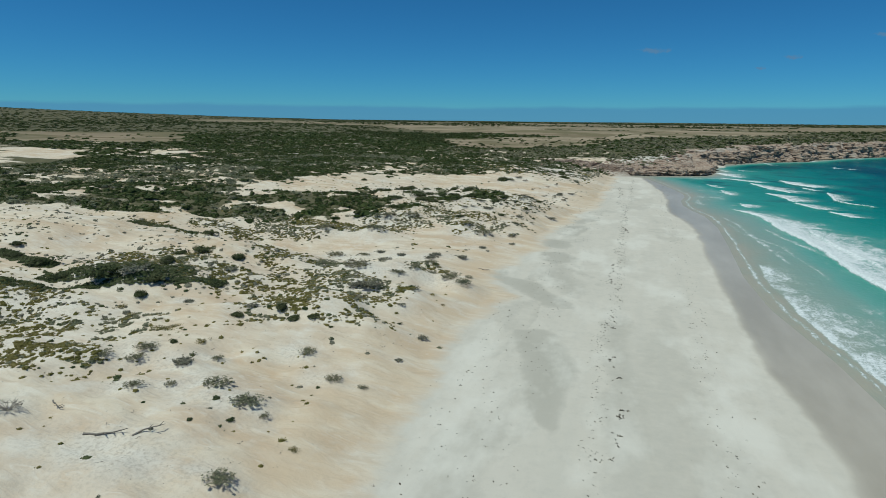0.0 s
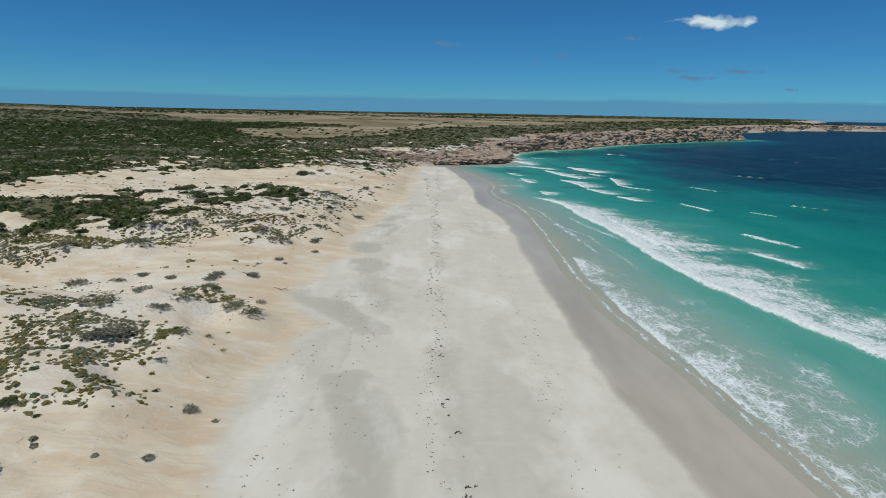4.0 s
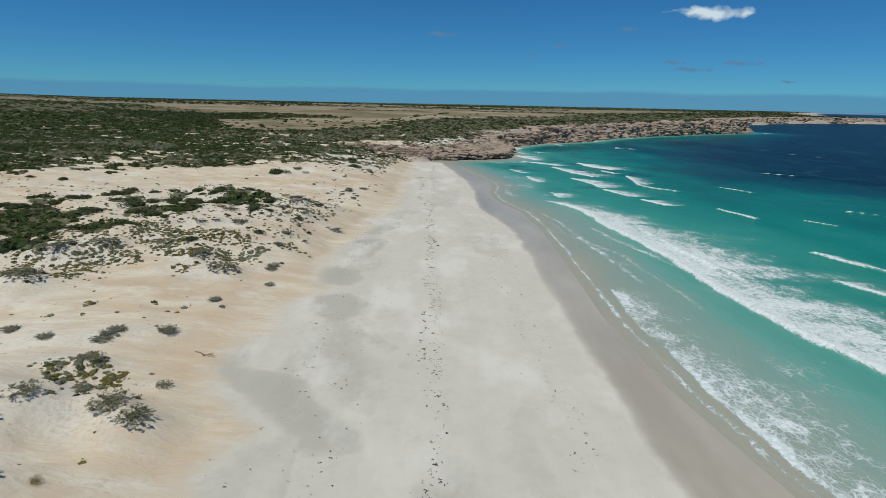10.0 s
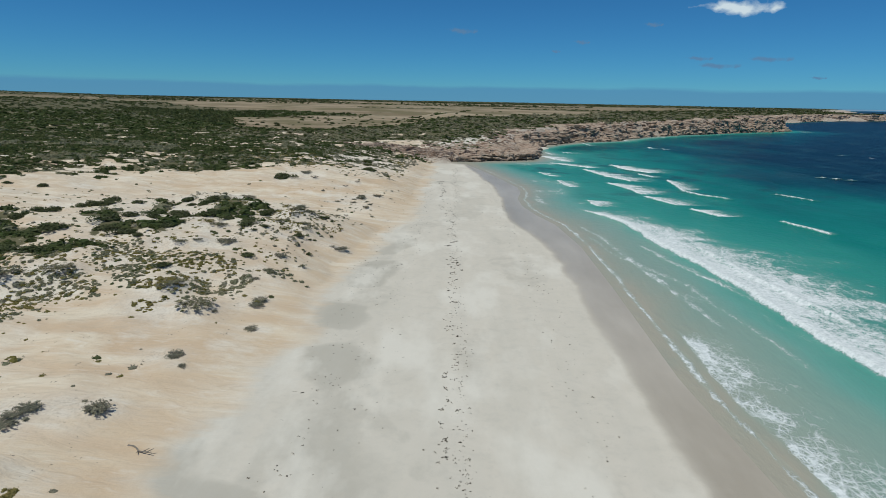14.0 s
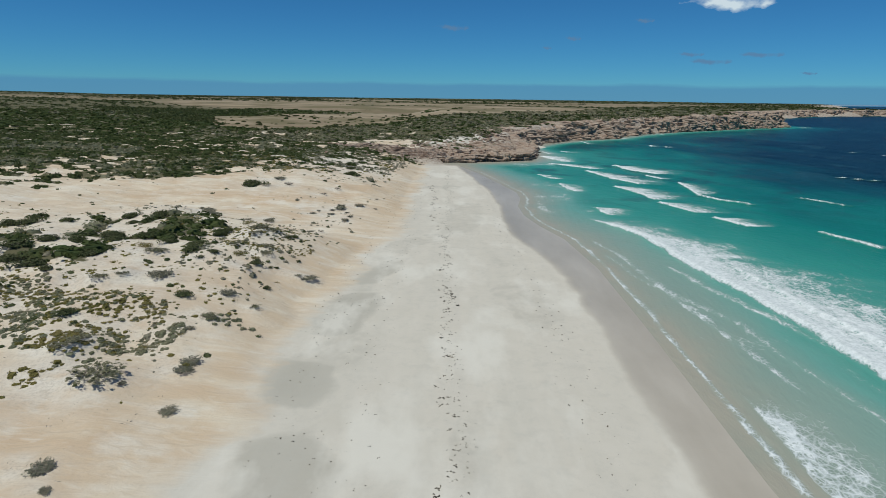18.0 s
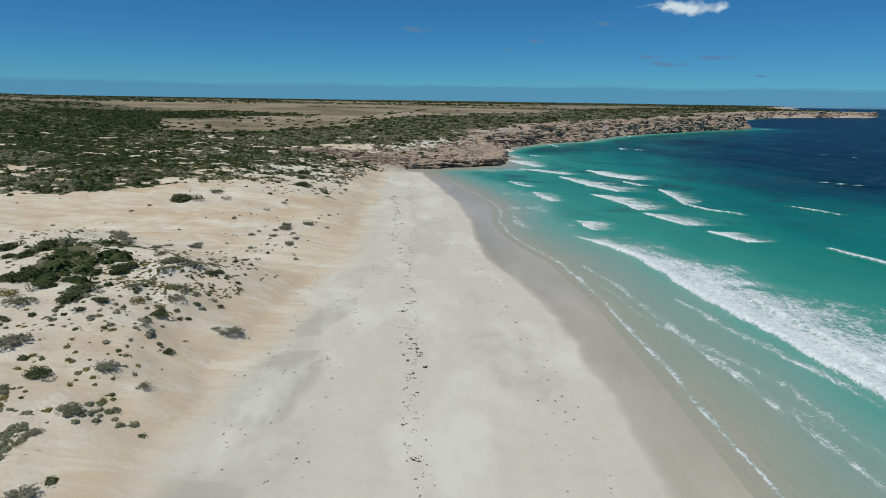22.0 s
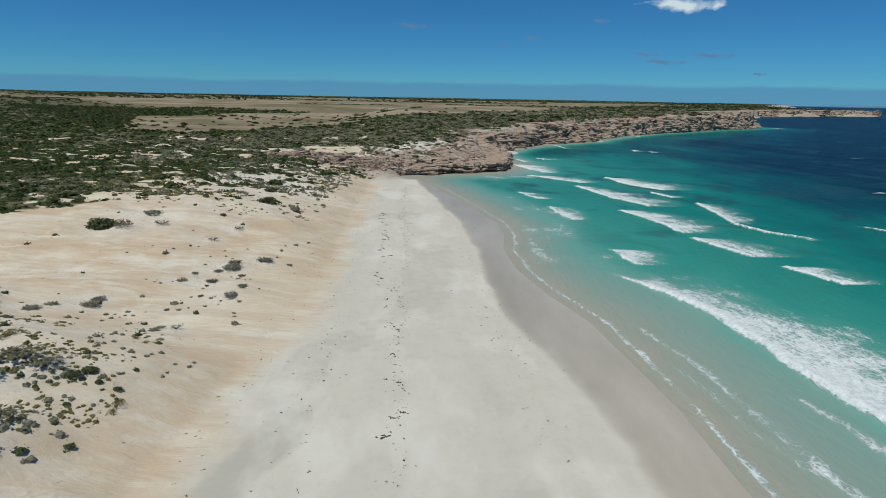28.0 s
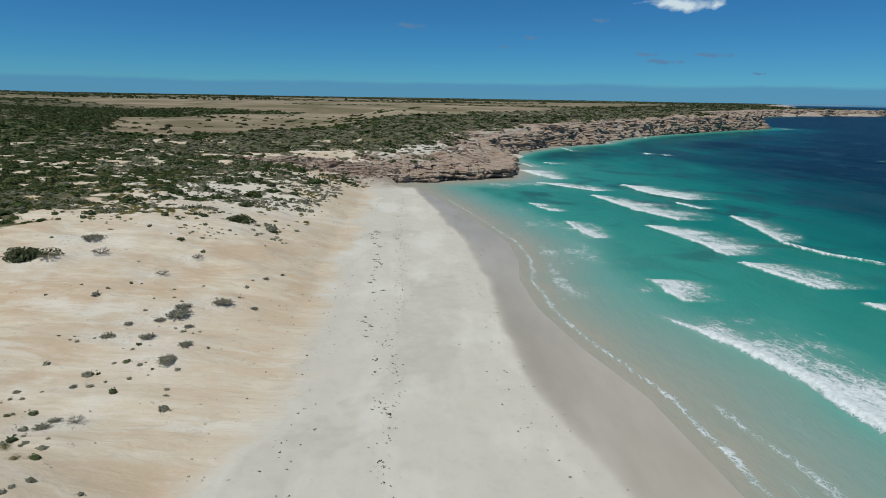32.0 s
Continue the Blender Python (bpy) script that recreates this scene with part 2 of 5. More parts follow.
# ---- materials ----
class Nodes:
    """Short names for building a node material."""

    def __init__(self, name):
        self.mat = bpy.data.materials.new(name)
        self.mat.use_nodes = True
        self.t = self.mat.node_tree
        self.bsdf = self.t.nodes["Principled BSDF"]

    def node(self, kind, **values):
        n = self.t.nodes.new(kind)
        for key, value in values.items():
            n.inputs[key.replace("_", " ")].default_value = value
        return n

    def link(self, a, b):
        self.t.links.new(a, b)

    def put(self, name, value):
        if isinstance(value, (int, float, tuple)):
            self.bsdf.inputs[name].default_value = value
        else:
            self.link(value, self.bsdf.inputs[name])

    def place(self):
        return self.t.nodes.new("ShaderNodeNewGeometry").outputs["Position"]

    def local(self):
        return self.t.nodes.new("ShaderNodeTexCoord").outputs["Object"]

    def stretch(self, vector, scale, turn=0.0):
        m = self.t.nodes.new("ShaderNodeMapping")
        m.inputs["Scale"].default_value = scale
        m.inputs["Rotation"].default_value = (0, 0, turn)
        self.link(vector, m.inputs["Vector"])
        return m.outputs[0]

    def noise(self, vector, scale, detail=4.0, rough=0.55, warp=0.0):
        n = self.node("ShaderNodeTexNoise", Scale=scale, Detail=detail, Roughness=rough, Distortion=warp)
        self.link(vector, n.inputs["Vector"])
        return n.outputs["Fac"]

    def voronoi(self, vector, scale, feature="F1", random=1.0):
        n = self.node("ShaderNodeTexVoronoi", Scale=scale, Randomness=random)
        n.feature = feature
        self.link(vector, n.inputs["Vector"])
        return n.outputs["Distance"]

    def attr(self, name):
        n = self.t.nodes.new("ShaderNodeAttribute")
        n.attribute_name = name
        return n.outputs["Fac"]

    def ramp(self, value, stops):
        n = self.t.nodes.new("ShaderNodeValToRGB")
        e = n.color_ramp.elements
        while len(e) < len(stops):
            e.new(0.5)
        for item, (p, c) in zip(e, stops):
            item.position = p
            item.color = (*c, 1) if isinstance(c, tuple) else (c, c, c, 1)
        self.link(value, n.inputs[0])
        return n.outputs[0]

    def math(self, op, a, b=0.0, clamp=False):
        n = self.t.nodes.new("ShaderNodeMath")
        n.operation, n.use_clamp = op, clamp
        for i, v in enumerate((a, b)):
            if isinstance(v, (int, float)):
                n.inputs[i].default_value = v
            else:
                self.link(v, n.inputs[i])
        return n.outputs[0]

    def mix(self, fac, a, b, kind="MIX"):
        n = self.t.nodes.new("ShaderNodeMix")
        n.data_type, n.blend_type = "RGBA", kind
        for i, v in ((0, fac), (6, a), (7, b)):
            if isinstance(v, (int, float)):
                n.inputs[i].default_value = v
            elif isinstance(v, tuple):
                n.inputs[i].default_value = (*v, 1)
            else:
                self.link(v, n.inputs[i])
        return n.outputs[2]

    def bump(self, height, strength=0.5, distance=0.1):
        n = self.node("ShaderNodeBump", Strength=strength, Distance=distance)
        self.link(height, n.inputs["Height"])
        self.link(n.outputs[0], self.bsdf.inputs["Normal"])


def ground_material():
    m = Nodes("coastal_ground")
    p = m.place()
    big, mid, fine, grain = m.noise(p, 0.035, 5), m.noise(p, 0.35, 5), m.noise(p, 2.2, 6, 0.65), m.noise(p, 14, 3)
    drift = m.noise(m.stretch(p, (0.3, 0.85, 1), 0.45), 0.33, 4, 0.5, 0.5)
    # pale beach with damp islands that end in a sharp upper rim
    pale = m.mix(mid, (0.56, 0.508, 0.43), (0.645, 0.588, 0.51))
    island = m.noise(m.stretch(p, (1.0, 0.6, 1)), 0.062, 5, 0.5, 0.7)
    damp = m.math("MULTIPLY", m.ramp(island, [(0.54, 0.0), (0.60, 0.4), (0.72, 0.25)]), m.attr("beach"))
    damp = m.math("MAXIMUM", damp, m.attr("damp"))
    beach = m.mix(m.ramp(m.math("ADD", damp, m.math("MULTIPLY", m.math("SUBTRACT", m.noise(p, 0.7, 5, 0.6), 0.5), 0.5)), [(0.22, 0.0), (0.55, 0.75), (1.0, 1.0)]), pale, (0.435, 0.40, 0.34))
    streak = m.noise(m.stretch(p, (1.0, 0.12, 1)), 0.5, 4)
    beach = m.mix(m.ramp(streak, [(0.35, 0.0), (0.7, 0.35)]), beach, (0.515, 0.48, 0.42))
    beach = m.mix(m.ramp(m.noise(p, 0.9, 6, 0.7), [(0.34, 0.30), (0.5, 0.0), (0.66, 0.0)]), beach, (0.47, 0.44, 0.385))
    beach = m.mix(m.ramp(m.noise(m.stretch(p, (1, 0.5, 1)), 0.11, 5, 0.6), [(0.50, 0.0), (0.64, 0.7)]), beach, (0.70, 0.655, 0.58))
    # dune sand, warmer, with white drifts
    tan = m.mix(m.ramp(drift, [(0.41, 0.0), (0.64, 1.0)]), (0.56, 0.42, 0.29), (0.67, 0.57, 0.44))
    tan = m.mix(m.ramp(big, [(0.45, 0.0), (0.66, 0.6)]), tan, (0.71, 0.645, 0.545))
    tan = m.mix(m.ramp(m.noise(p, 0.16, 4, 0.6), [(0.54, 0.0), (0.66, 0.55)]), tan, (0.73, 0.68, 0.60))
    lick = m.noise(m.stretch(p, (0.25, 1.0, 1), 0.4), 0.5, 3, 0.5, 0.8)
    tan = m.mix(m.ramp(lick, [(0.34, 0.3), (0.55, 0.0)]), tan, (0.53, 0.40, 0.275))
    tan = m.mix(m.ramp(m.noise(p, 3.5, 5, 0.75), [(0.30, 0.5), (0.42, 0.0)]), tan, (0.44, 0.36, 0.27))
    # ripples and wind-cut streaks across the dunes
    comb = m.noise(m.stretch(p, (0.3, 1.0, 1), 0.42), 1.1, 3, 0.5, 1.2)
    tan = m.mix(m.ramp(comb, [(0.34, 0.4), (0.46, 0.0)]), tan, (0.47, 0.375, 0.275))
    tan = m.mix(m.ramp(comb, [(0.56, 0.0), (0.70, 0.4)]), tan, (0.74, 0.69, 0.61))
    heap = m.math("MULTIPLY", m.attr("white"), m.ramp(m.noise(p, 0.45, 4, 0.6), [(0.32, 0.35), (0.55, 1.0)]))
    tan = m.mix(heap, tan, (0.67, 0.615, 0.54))
    tan = m.mix(m.math("MULTIPLY", m.attr("white"), m.ramp(m.noise(p, 3.0, 6, 0.75), [(0.37, 0.75), (0.52, 0.0)])), tan, (0.37, 0.31, 0.25))
    tan = m.mix(m.math("MULTIPLY", m.attr("toe"), m.ramp(lick, [(0.36, 0.75), (0.62, 0.15)])), tan, (0.60, 0.465, 0.325))
    rim = m.math("ADD", m.attr("dune"), m.math("MULTIPLY", m.math("SUBTRACT", m.noise(m.stretch(p, (0.5, 1.0, 1), 0.5), 0.5, 4, 0.55), 0.5), 0.9))
    col = m.mix(m.ramp(rim, [(0.22, 0.0), (0.55, 0.7), (0.85, 1.0)]), beach, tan)
    # ground among the scrub: litter and low growth
    litter = m.mix(mid, (0.06, 0.06, 0.03), (0.17, 0.15, 0.09))
    vegm = m.math("ADD", m.attr("scrub"), m.math("ADD", m.math("MULTIPLY", m.math("SUBTRACT", fine, 0.5), 0.9), m.math("MULTIPLY", m.math("SUBTRACT", m.noise(p, 0.13, 5, 0.65), 0.49), 1.0)))
    col = m.mix(m.ramp(vegm, [(0.55, 0.0), (0.80, 1.0)]), col, litter)
    # dry paddocks, sown in strips
    strip = m.noise(m.stretch(p, (0.04, 1.0, 1), 0.25), 0.02, 3)
    hay = m.mix(m.ramp(strip, [(0.38, 0.0), (0.62, 1.0)]), (0.19, 0.145, 0.09), (0.35, 0.28, 0.195))
    hay = m.mix(m.ramp(m.noise(p, 0.012, 4), [(0.47, 0.0), (0.58, 0.8)]), hay, (0.15, 0.13, 0.07))
    col = m.mix(m.attr("field"), col, hay)
    # limestone shelf
    rock = m.mix(m.ramp(fine, [(0.35, 0.0), (0.6, 1.0)]), (0.22, 0.16, 0.12), (0.47, 0.395, 0.33))
    col = m.mix(m.math("MULTIPLY", m.attr("rock"), m.ramp(mid, [(0.35, 0.35), (0.5, 1.0)])), col, rock)
    wet = m.attr("wet")
    wetcol = m.mix(m.ramp(m.noise(m.stretch(p, (1, 0.3, 1)), 0.12, 5, 0.6), [(0.35, 0.0), (0.65, 1.0)]), (0.39, 0.34, 0.275), (0.495, 0.437, 0.365))
    wetm = m.ramp(m.math("ADD", wet, m.math("MULTIPLY", m.math("SUBTRACT", m.noise(p, 0.25, 4), 0.5), 0.5)), [(0.18, 0.0), (0.5, 0.72), (0.8, 1.0)])
    col = m.mix(wetm, col, wetcol)
    col = m.mix(m.ramp(grain, [(0.25, 0.10), (0.5, 0.0)]), col, (0.3, 0.26, 0.2))
    m.put("Base Color", col)
    m.put("Roughness", m.math("SUBTRACT", 0.95, m.math("MULTIPLY", wetm, 0.65)))
    m.put("Specular IOR Level", m.math("ADD", 0.1, m.math("MULTIPLY", wetm, 0.2)))
    h = m.math("ADD", m.math("ADD", m.math("MULTIPLY", drift, 1.0), m.math("MULTIPLY", comb, 0.45)), m.math("ADD", m.math("MULTIPLY", fine, m.math("ADD", 0.25, m.math("MULTIPLY", m.attr("rock"), 1.6))), m.math("MULTIPLY", grain, 0.03)))
    h = m.math("MULTIPLY", h, m.math("ADD", 0.13, m.math("MAXIMUM", m.attr("dune"), m.attr("rock"))))
    m.bump(h, 0.55, 0.35)
    return m.mat


def water_material():
    m = Nodes("sea_water")
    p = m.place()
    d = m.attr("depth")
    patch = m.noise(p, 0.016, 4, 0.55, 0.6)
    small = m.noise(p, 0.09, 4)
    dd = m.math("ADD", d, m.math("MULTIPLY", m.math("SUBTRACT", patch, 0.5), m.math("MULTIPLY", d, 0.75)))
    dd = m.math("ADD", dd, m.math("MULTIPLY", m.math("SUBTRACT", small, 0.5), 0.05))
    # long streaks of ruffled water along the swell
    swell = m.noise(m.stretch(p, (1.0, 0.22, 1), 0.12), 0.06, 5, 0.6, 0.4)
    dd = m.math("ADD", dd, m.math("MULTIPLY", m.math("SUBTRACT", swell, 0.5), m.math("MULTIPLY", d, 0.45)))
    col = m.ramp(dd, [(0.0, (0.355, 0.33, 0.27)), (0.014, (0.305, 0.322, 0.268)), (0.055, (0.235, 0.32, 0.275)), (0.13, (0.145, 0.325, 0.28)), (0.24, (0.048, 0.262, 0.215)),
                      (0.42, (0.014, 0.178, 0.150)), (0.60, (0.005, 0.068, 0.078)), (0.8, (0.0025, 0.017, 0.031)), (1.0, (0.002, 0.010, 0.023))])
    # reef and weed beds darken the water
    weed = m.math("MULTIPLY", m.attr("weed"), m.ramp(m.noise(m.stretch(p, (1.0, 0.8, 1), -0.4), 0.06, 5, 0.6, 0.8), [(0.52, 0.0), (0.64, 0.6)]))
    col = m.mix(weed, col, (0.02, 0.055, 0.07))
    # foam: solid on the breakers, lacy behind them
    f = m.attr("foam")
    swirl = m.t.nodes.new("ShaderNodeVectorMath")
    drift = m.node("ShaderNodeTexNoise", Scale=0.35, Detail=4.0)
    m.link(p, drift.inputs["Vector"])
    m.link(p, swirl.inputs[0]), m.link(drift.outputs["Color"], swirl.inputs[1])
    q = m.stretch(swirl.outputs[0], (1.3, 0.9, 1))
    lace, fine_web = m.voronoi(q, 1.0, "DISTANCE_TO_EDGE"), m.voronoi(q, 2.6, "DISTANCE_TO_EDGE")
    web = m.math("MAXIMUM", m.ramp(lace, [(0.0, 1.0), (0.22, 0.0)]), m.ramp(fine_web, [(0.0, 0.85), (0.24, 0.0)]))
    clot = m.ramp(m.noise(m.stretch(p, (0.8, 0.5, 1)), 0.55, 6, 0.72, 0.6), [(0.32, 0.0), (0.68, 1.0)])
    body = m.math("ADD", m.math("MULTIPLY", web, 0.45), m.math("MULTIPLY", clot, 0.6))
    solid = m.math("MULTIPLY", m.math("ADD", body, m.math("SUBTRACT", m.math("MULTIPLY", f, 1.45), 0.96)), 2.6, True)
    cap = m.ramp(m.math("MULTIPLY", m.noise(m.stretch(p, (1.0, 0.38, 1), 0.5), 0.16, 3, 0.5), m.ramp(d, [(0.2, 0.0), (0.4, 1.0)])), [(0.745, 0.0), (0.775, 0.75)])
    foam = m.math("MAXIMUM", solid, cap)
    col = m.mix(m.ramp(f, [(0.04, 0.0), (0.6, 0.55)]), col, m.mix(d, (0.30, 0.40, 0.35), (0.12, 0.36, 0.31)))
    col = m.mix(foam, col, m.mix(m.ramp(m.noise(p, 1.6, 5, 0.7), [(0.35, 0.0), (0.6, 1.0)]), (0.52, 0.56, 0.56), (0.75, 0.77, 0.77)))
    m.put("Base Color", col)
    m.put("Roughness", m.math("ADD", 0.3, m.math("MULTIPLY", foam, 0.5)))
    m.put("IOR", 1.333)
    m.put("Specular IOR Level", 0.035)
    chop = m.math("ADD", m.noise(m.stretch(p, (1.0, 0.5, 1), 0.5), 0.8, 6, 0.65), m.math("MULTIPLY", m.noise(m.stretch(p, (1, 0.45, 1), 0.3), 0.13, 4), 2.5))
    m.bump(m.math("ADD", chop, m.math("MULTIPLY", foam, 0.7)), 0.5, 0.35)
    return m.mat


def rock_material():
    m = Nodes("limestone")
    p = m.place()
    band = m.noise(m.stretch(p, (0.12, 0.12, 0.8)), 1.0, 5, 0.65, 0.6)
    blot, fine = m.noise(p, 0.25, 5, 0.6), m.noise(p, 1.7, 6, 0.7)
    col = m.ramp(band, [(0.3, (0.13, 0.088, 0.062)), (0.43, (0.33, 0.228, 0.168)), (0.52, (0.44, 0.345, 0.272)), (0.62, (0.25, 0.165, 0.118)), (0.75, (0.47, 0.39, 0.315))])
    col = m.mix(m.ramp(blot, [(0.46, 0.0), (0.66, 0.65)]), col, (0.48, 0.40, 0.325))
    col = m.mix(m.ramp(fine, [(0.32, 0.75), (0.5, 0.0)]), col, (0.12, 0.085, 0.065))
    # shadow band of the undercut foot, painted dark along the waterline
    z = m.t.nodes.new("ShaderNodeSeparateXYZ")
    m.link(p, z.inputs[0])
    foot = m.ramp(m.math("ADD", m.math("MULTIPLY", z.outputs[2], 0.5), m.math("MULTIPLY", blot, 0.8)), [(0.45, 0.85), (0.85, 0.0)])
    col = m.mix(foot, col, (0.055, 0.045, 0.035))
    m.put("Base Color", col)
    m.put("Roughness", 0.92)
    m.put("Specular IOR Level", 0.15)
    m.bump(m.math("ADD", m.math("MULTIPLY", fine, 0.6), m.math("MULTIPLY", band, 0.9)), 0.8, 0.6)
    return m.mat


def leaf_material(name, dark, light, dry, dryness=0.15):
    m = Nodes(name)
    g = m.t.nodes.new("ShaderNodeNewGeometry")
    o = m.t.nodes.new("ShaderNodeObjectInfo")
    r = g.outputs["Random Per Island"]
    col = m.mix(r, dark, light)
    col = m.mix(m.ramp(m.noise(g.outputs["Position"], 0.16, 3), [(0.4, 0.0), (0.62, 0.75)]), col, m.mix(r, light, dry))
    col = m.mix(m.math("MULTIPLY", o.outputs["Random"], dryness * 2), col, dry)
    col = m.mix(m.ramp(m.noise(g.outputs["Position"], 7, 3), [(0.35, 0.5), (0.6, 0.0)]), col, dark)
    m.put("Base Color", col)
    m.put("Roughness", 0.75)
    m.put("Specular IOR Level", 0.2)
    m.bump(m.noise(g.outputs["Position"], 30, 3), 0.3, 0.02)
    through_leaf = m.t.nodes.new("ShaderNodeBsdfTranslucent")
    m.link(col, through_leaf.inputs["Color"])
    both = m.t.nodes.new("ShaderNodeMixShader")
    both.inputs[0].default_value = 0.3
    m.link(m.bsdf.outputs[0], both.inputs[1]), m.link(through_leaf.outputs[0], both.inputs[2])
    m.link(both.outputs[0], m.t.nodes["Material Output"].inputs["Surface"])
    return m.mat


def bark_material(name, a, b):
    m = Nodes(name)
    p = m.place()
    n = m.noise(m.stretch(p, (3, 3, 0.6)), 4, 5, 0.7)
    m.put("Base Color", m.mix(n, a, b))
    m.put("Roughness", 0.9)
    m.bump(n, 0.6, 0.02)
    return m.mat


GROUND, WATER, ROCK = ground_material(), water_material(), rock_material()
GREEN = leaf_material("dark_green_leaves", (0.022, 0.038, 0.011), (0.075, 0.105, 0.030), (0.13, 0.115, 0.055))
GREY = leaf_material("grey_green_leaves", (0.125, 0.13, 0.09), (0.30, 0.30, 0.225), (0.33, 0.28, 0.20))
BUSH = leaf_material("bush_leaves", (0.040, 0.056, 0.020), (0.125, 0.150, 0.060), (0.17, 0.16, 0.09))
LIME = leaf_material("yellow_green_leaves", (0.10, 0.10, 0.024), (0.26, 0.235, 0.065), (0.27, 0.20, 0.09))
OLIVE = leaf_material("olive_scrub_leaves", (0.020, 0.038, 0.009), (0.080, 0.118, 0.028), (0.13, 0.125, 0.055))
SAGE = leaf_material("sage_scrub_leaves", (0.11, 0.12, 0.07), (0.27, 0.275, 0.175), (0.32, 0.265, 0.17))
TWIG = bark_material("weathered_twigs", (0.11, 0.095, 0.08), (0.27, 0.235, 0.20))
WRACK = bark_material("dry_seaweed", (0.03, 0.024, 0.018), (0.10, 0.08, 0.055))

# ---- where the single shrubs stand: x, y, radius ----
DOME_AT = [(-31.7, 37.7, 0.32), (-29.2, 39.6, 0.37), (-44.6, 50.2, 0.63), (-43.3, 59.4, 0.9), (-59.3, 60.4, 1.19), (-75.6, 62.1, 1.95), (-36.9, 61.9, 1.17), (-31.6, 61.6, 0.35), (-67.4, 62.7, 3.66), (-34.6, 62.7, 0.87), (-82.5, 64, 2.85), (-89.7, 65.5, 1.37), (-39.7, 63.6, 1.13), (-60.8, 64.6, 2.21), (-25.4, 68.1, 0.37), (-53.6, 68.5, 1.09), (-64.6, 71, 1.52), (-94.8, 70.2, 1.16), (-68.5, 78.2, 1.24), (-66.6, 80.9, 2.18), (-59.5, 81, 1.4), (-83.6, 102.9, 1.86), (-63.6, 134.5, 2.47), (-38.7, 139.8, 1.02), (-61.9, 142.6, 2.61), (-57.6, 143.7, 3.29), (-75, 147.3, 2.15), (-29.7, 146.3, 1.07)]
DOME_AT += [(-46.9, 149.4, 0.95), (-60.8, 150.8, 2.39), (-50, 151.8, 2.28), (-53.5, 152.7, 1.54), (-77.2, 153.6, 1.31), (-75.1, 154.1, 2.25), (-71.6, 153.8, 1.84), (-45.6, 155.8, 1.45), (-70.6, 157.2, 1.5), (-22.9, 154.2, 0.56), (-56.1, 158.2, 2.78), (-44.1, 157.9, 0.76), (-69.9, 161.7, 1.53), (-68.6, 163.6, 1.17), (-54.5, 161.9, 1.95), (-31.5, 160.2, 0.73), (-34.4, 160.4, 1.97), (-26, 160.3, 0.92), (-50.9, 162.5, 1.96), (-24.3, 161, 0.39), (-23.6, 161.5, 0.39), (-47.3, 164.8, 1.76), (-38.9, 164, 1.31), (-35.1, 163.2, 2.04), (-52.1, 166.9, 1.73), (-48.4, 166.4, 1.54), (-68.3, 170.2, 1.42), (-42.9, 166.8, 1.65)]
DOME_AT += [(-40.5, 167, 1.82), (-21.9, 166.6, 0.42), (-66.7, 171, 1.6), (-64.7, 172.7, 2), (-34.7, 170.7, 1.31), (-34.9, 172.4, 1.38), (-21.7, 173.3, 0.45), (-60.3, 175, 1.27), (-42.9, 174.5, 1), (-24.9, 173.3, 0.67), (-50.3, 175.9, 1.07), (-47.3, 174.6, 1.47), (-24.2, 174.3, 0.67), (-66.4, 177.3, 1.99), (-52.4, 178.9, 1.49), (-47.6, 179.8, 1.5), (-89.7, 191.6, 1.4), (-98.6, 192.9, 0.96), (-46.3, 222.3, 2.81), (-15.4, 225.7, 0.32), (-31.2, 233.4, 0.71), (-26.5, 247.8, 2.02), (-29.1, 261.4, 1.48), (-23.8, 282.2, 1.32), (-29.6, 286.4, 1.51)]
SALTBUSH_AT = [(-40.3, 46.7, 1.42), (-52.7, 61.8, 0.9), (-21.5, 58.6, 0.58), (-43.4, 62.4, 1.15), (-64.3, 64.6, 2.72), (-21.6, 66.3, 0.85), (-56.6, 75.3, 1.41), (-35.8, 76.9, 1.54), (-34.1, 77.8, 2.78), (-37.9, 92, 1.49), (-29.8, 93.3, 1.09), (-40.1, 105, 1.22), (-45.9, 108.2, 1.3), (-33.9, 104.3, 1.22), (-33.8, 105.5, 1.1), (-33.4, 106.6, 1.29), (-28.6, 107.5, 1.55), (-25.7, 116.1, 0.56), (-27.3, 118.2, 1.09), (-27.9, 129.5, 0.46), (-22.8, 126.7, 0.91), (-24.2, 133, 1.15), (-24.2, 134.6, 1.2), (-26.7, 140.2, 0.67), (-25.6, 148.4, 1.17), (-34.3, 150.7, 1.88), (-19.1, 160.7, 1.5), (-24.9, 187.9, 0.71)]
SALTBUSH_AT += [(-42.3, 189.7, 1.29), (-24.8, 189.2, 0.62), (-43.9, 191.7, 1.66), (-38.9, 191.5, 1.01), (-45.3, 193.9, 1.76), (-37.9, 193.4, 0.88), (-34.2, 194, 1.18), (-46.5, 195.8, 1.86), (-26.2, 194.5, 0.39), (-34.5, 196.4, 1.11), (-20.5, 199.2, 1.09), (-20, 202.4, 0.9), (-24.2, 204.1, 1.01), (-28, 204.2, 0.84), (-27.5, 207.6, 0.54), (-21.4, 207.5, 0.64), (-24.7, 208.7, 0.73), (-23.2, 209.8, 1.67), (-23.3, 211.5, 1.17), (-19.6, 213.3, 1.38), (-16.1, 213.2, 0.54), (-16.9, 222.9, 0.54), (-41.8, 230.4, 1.72)]
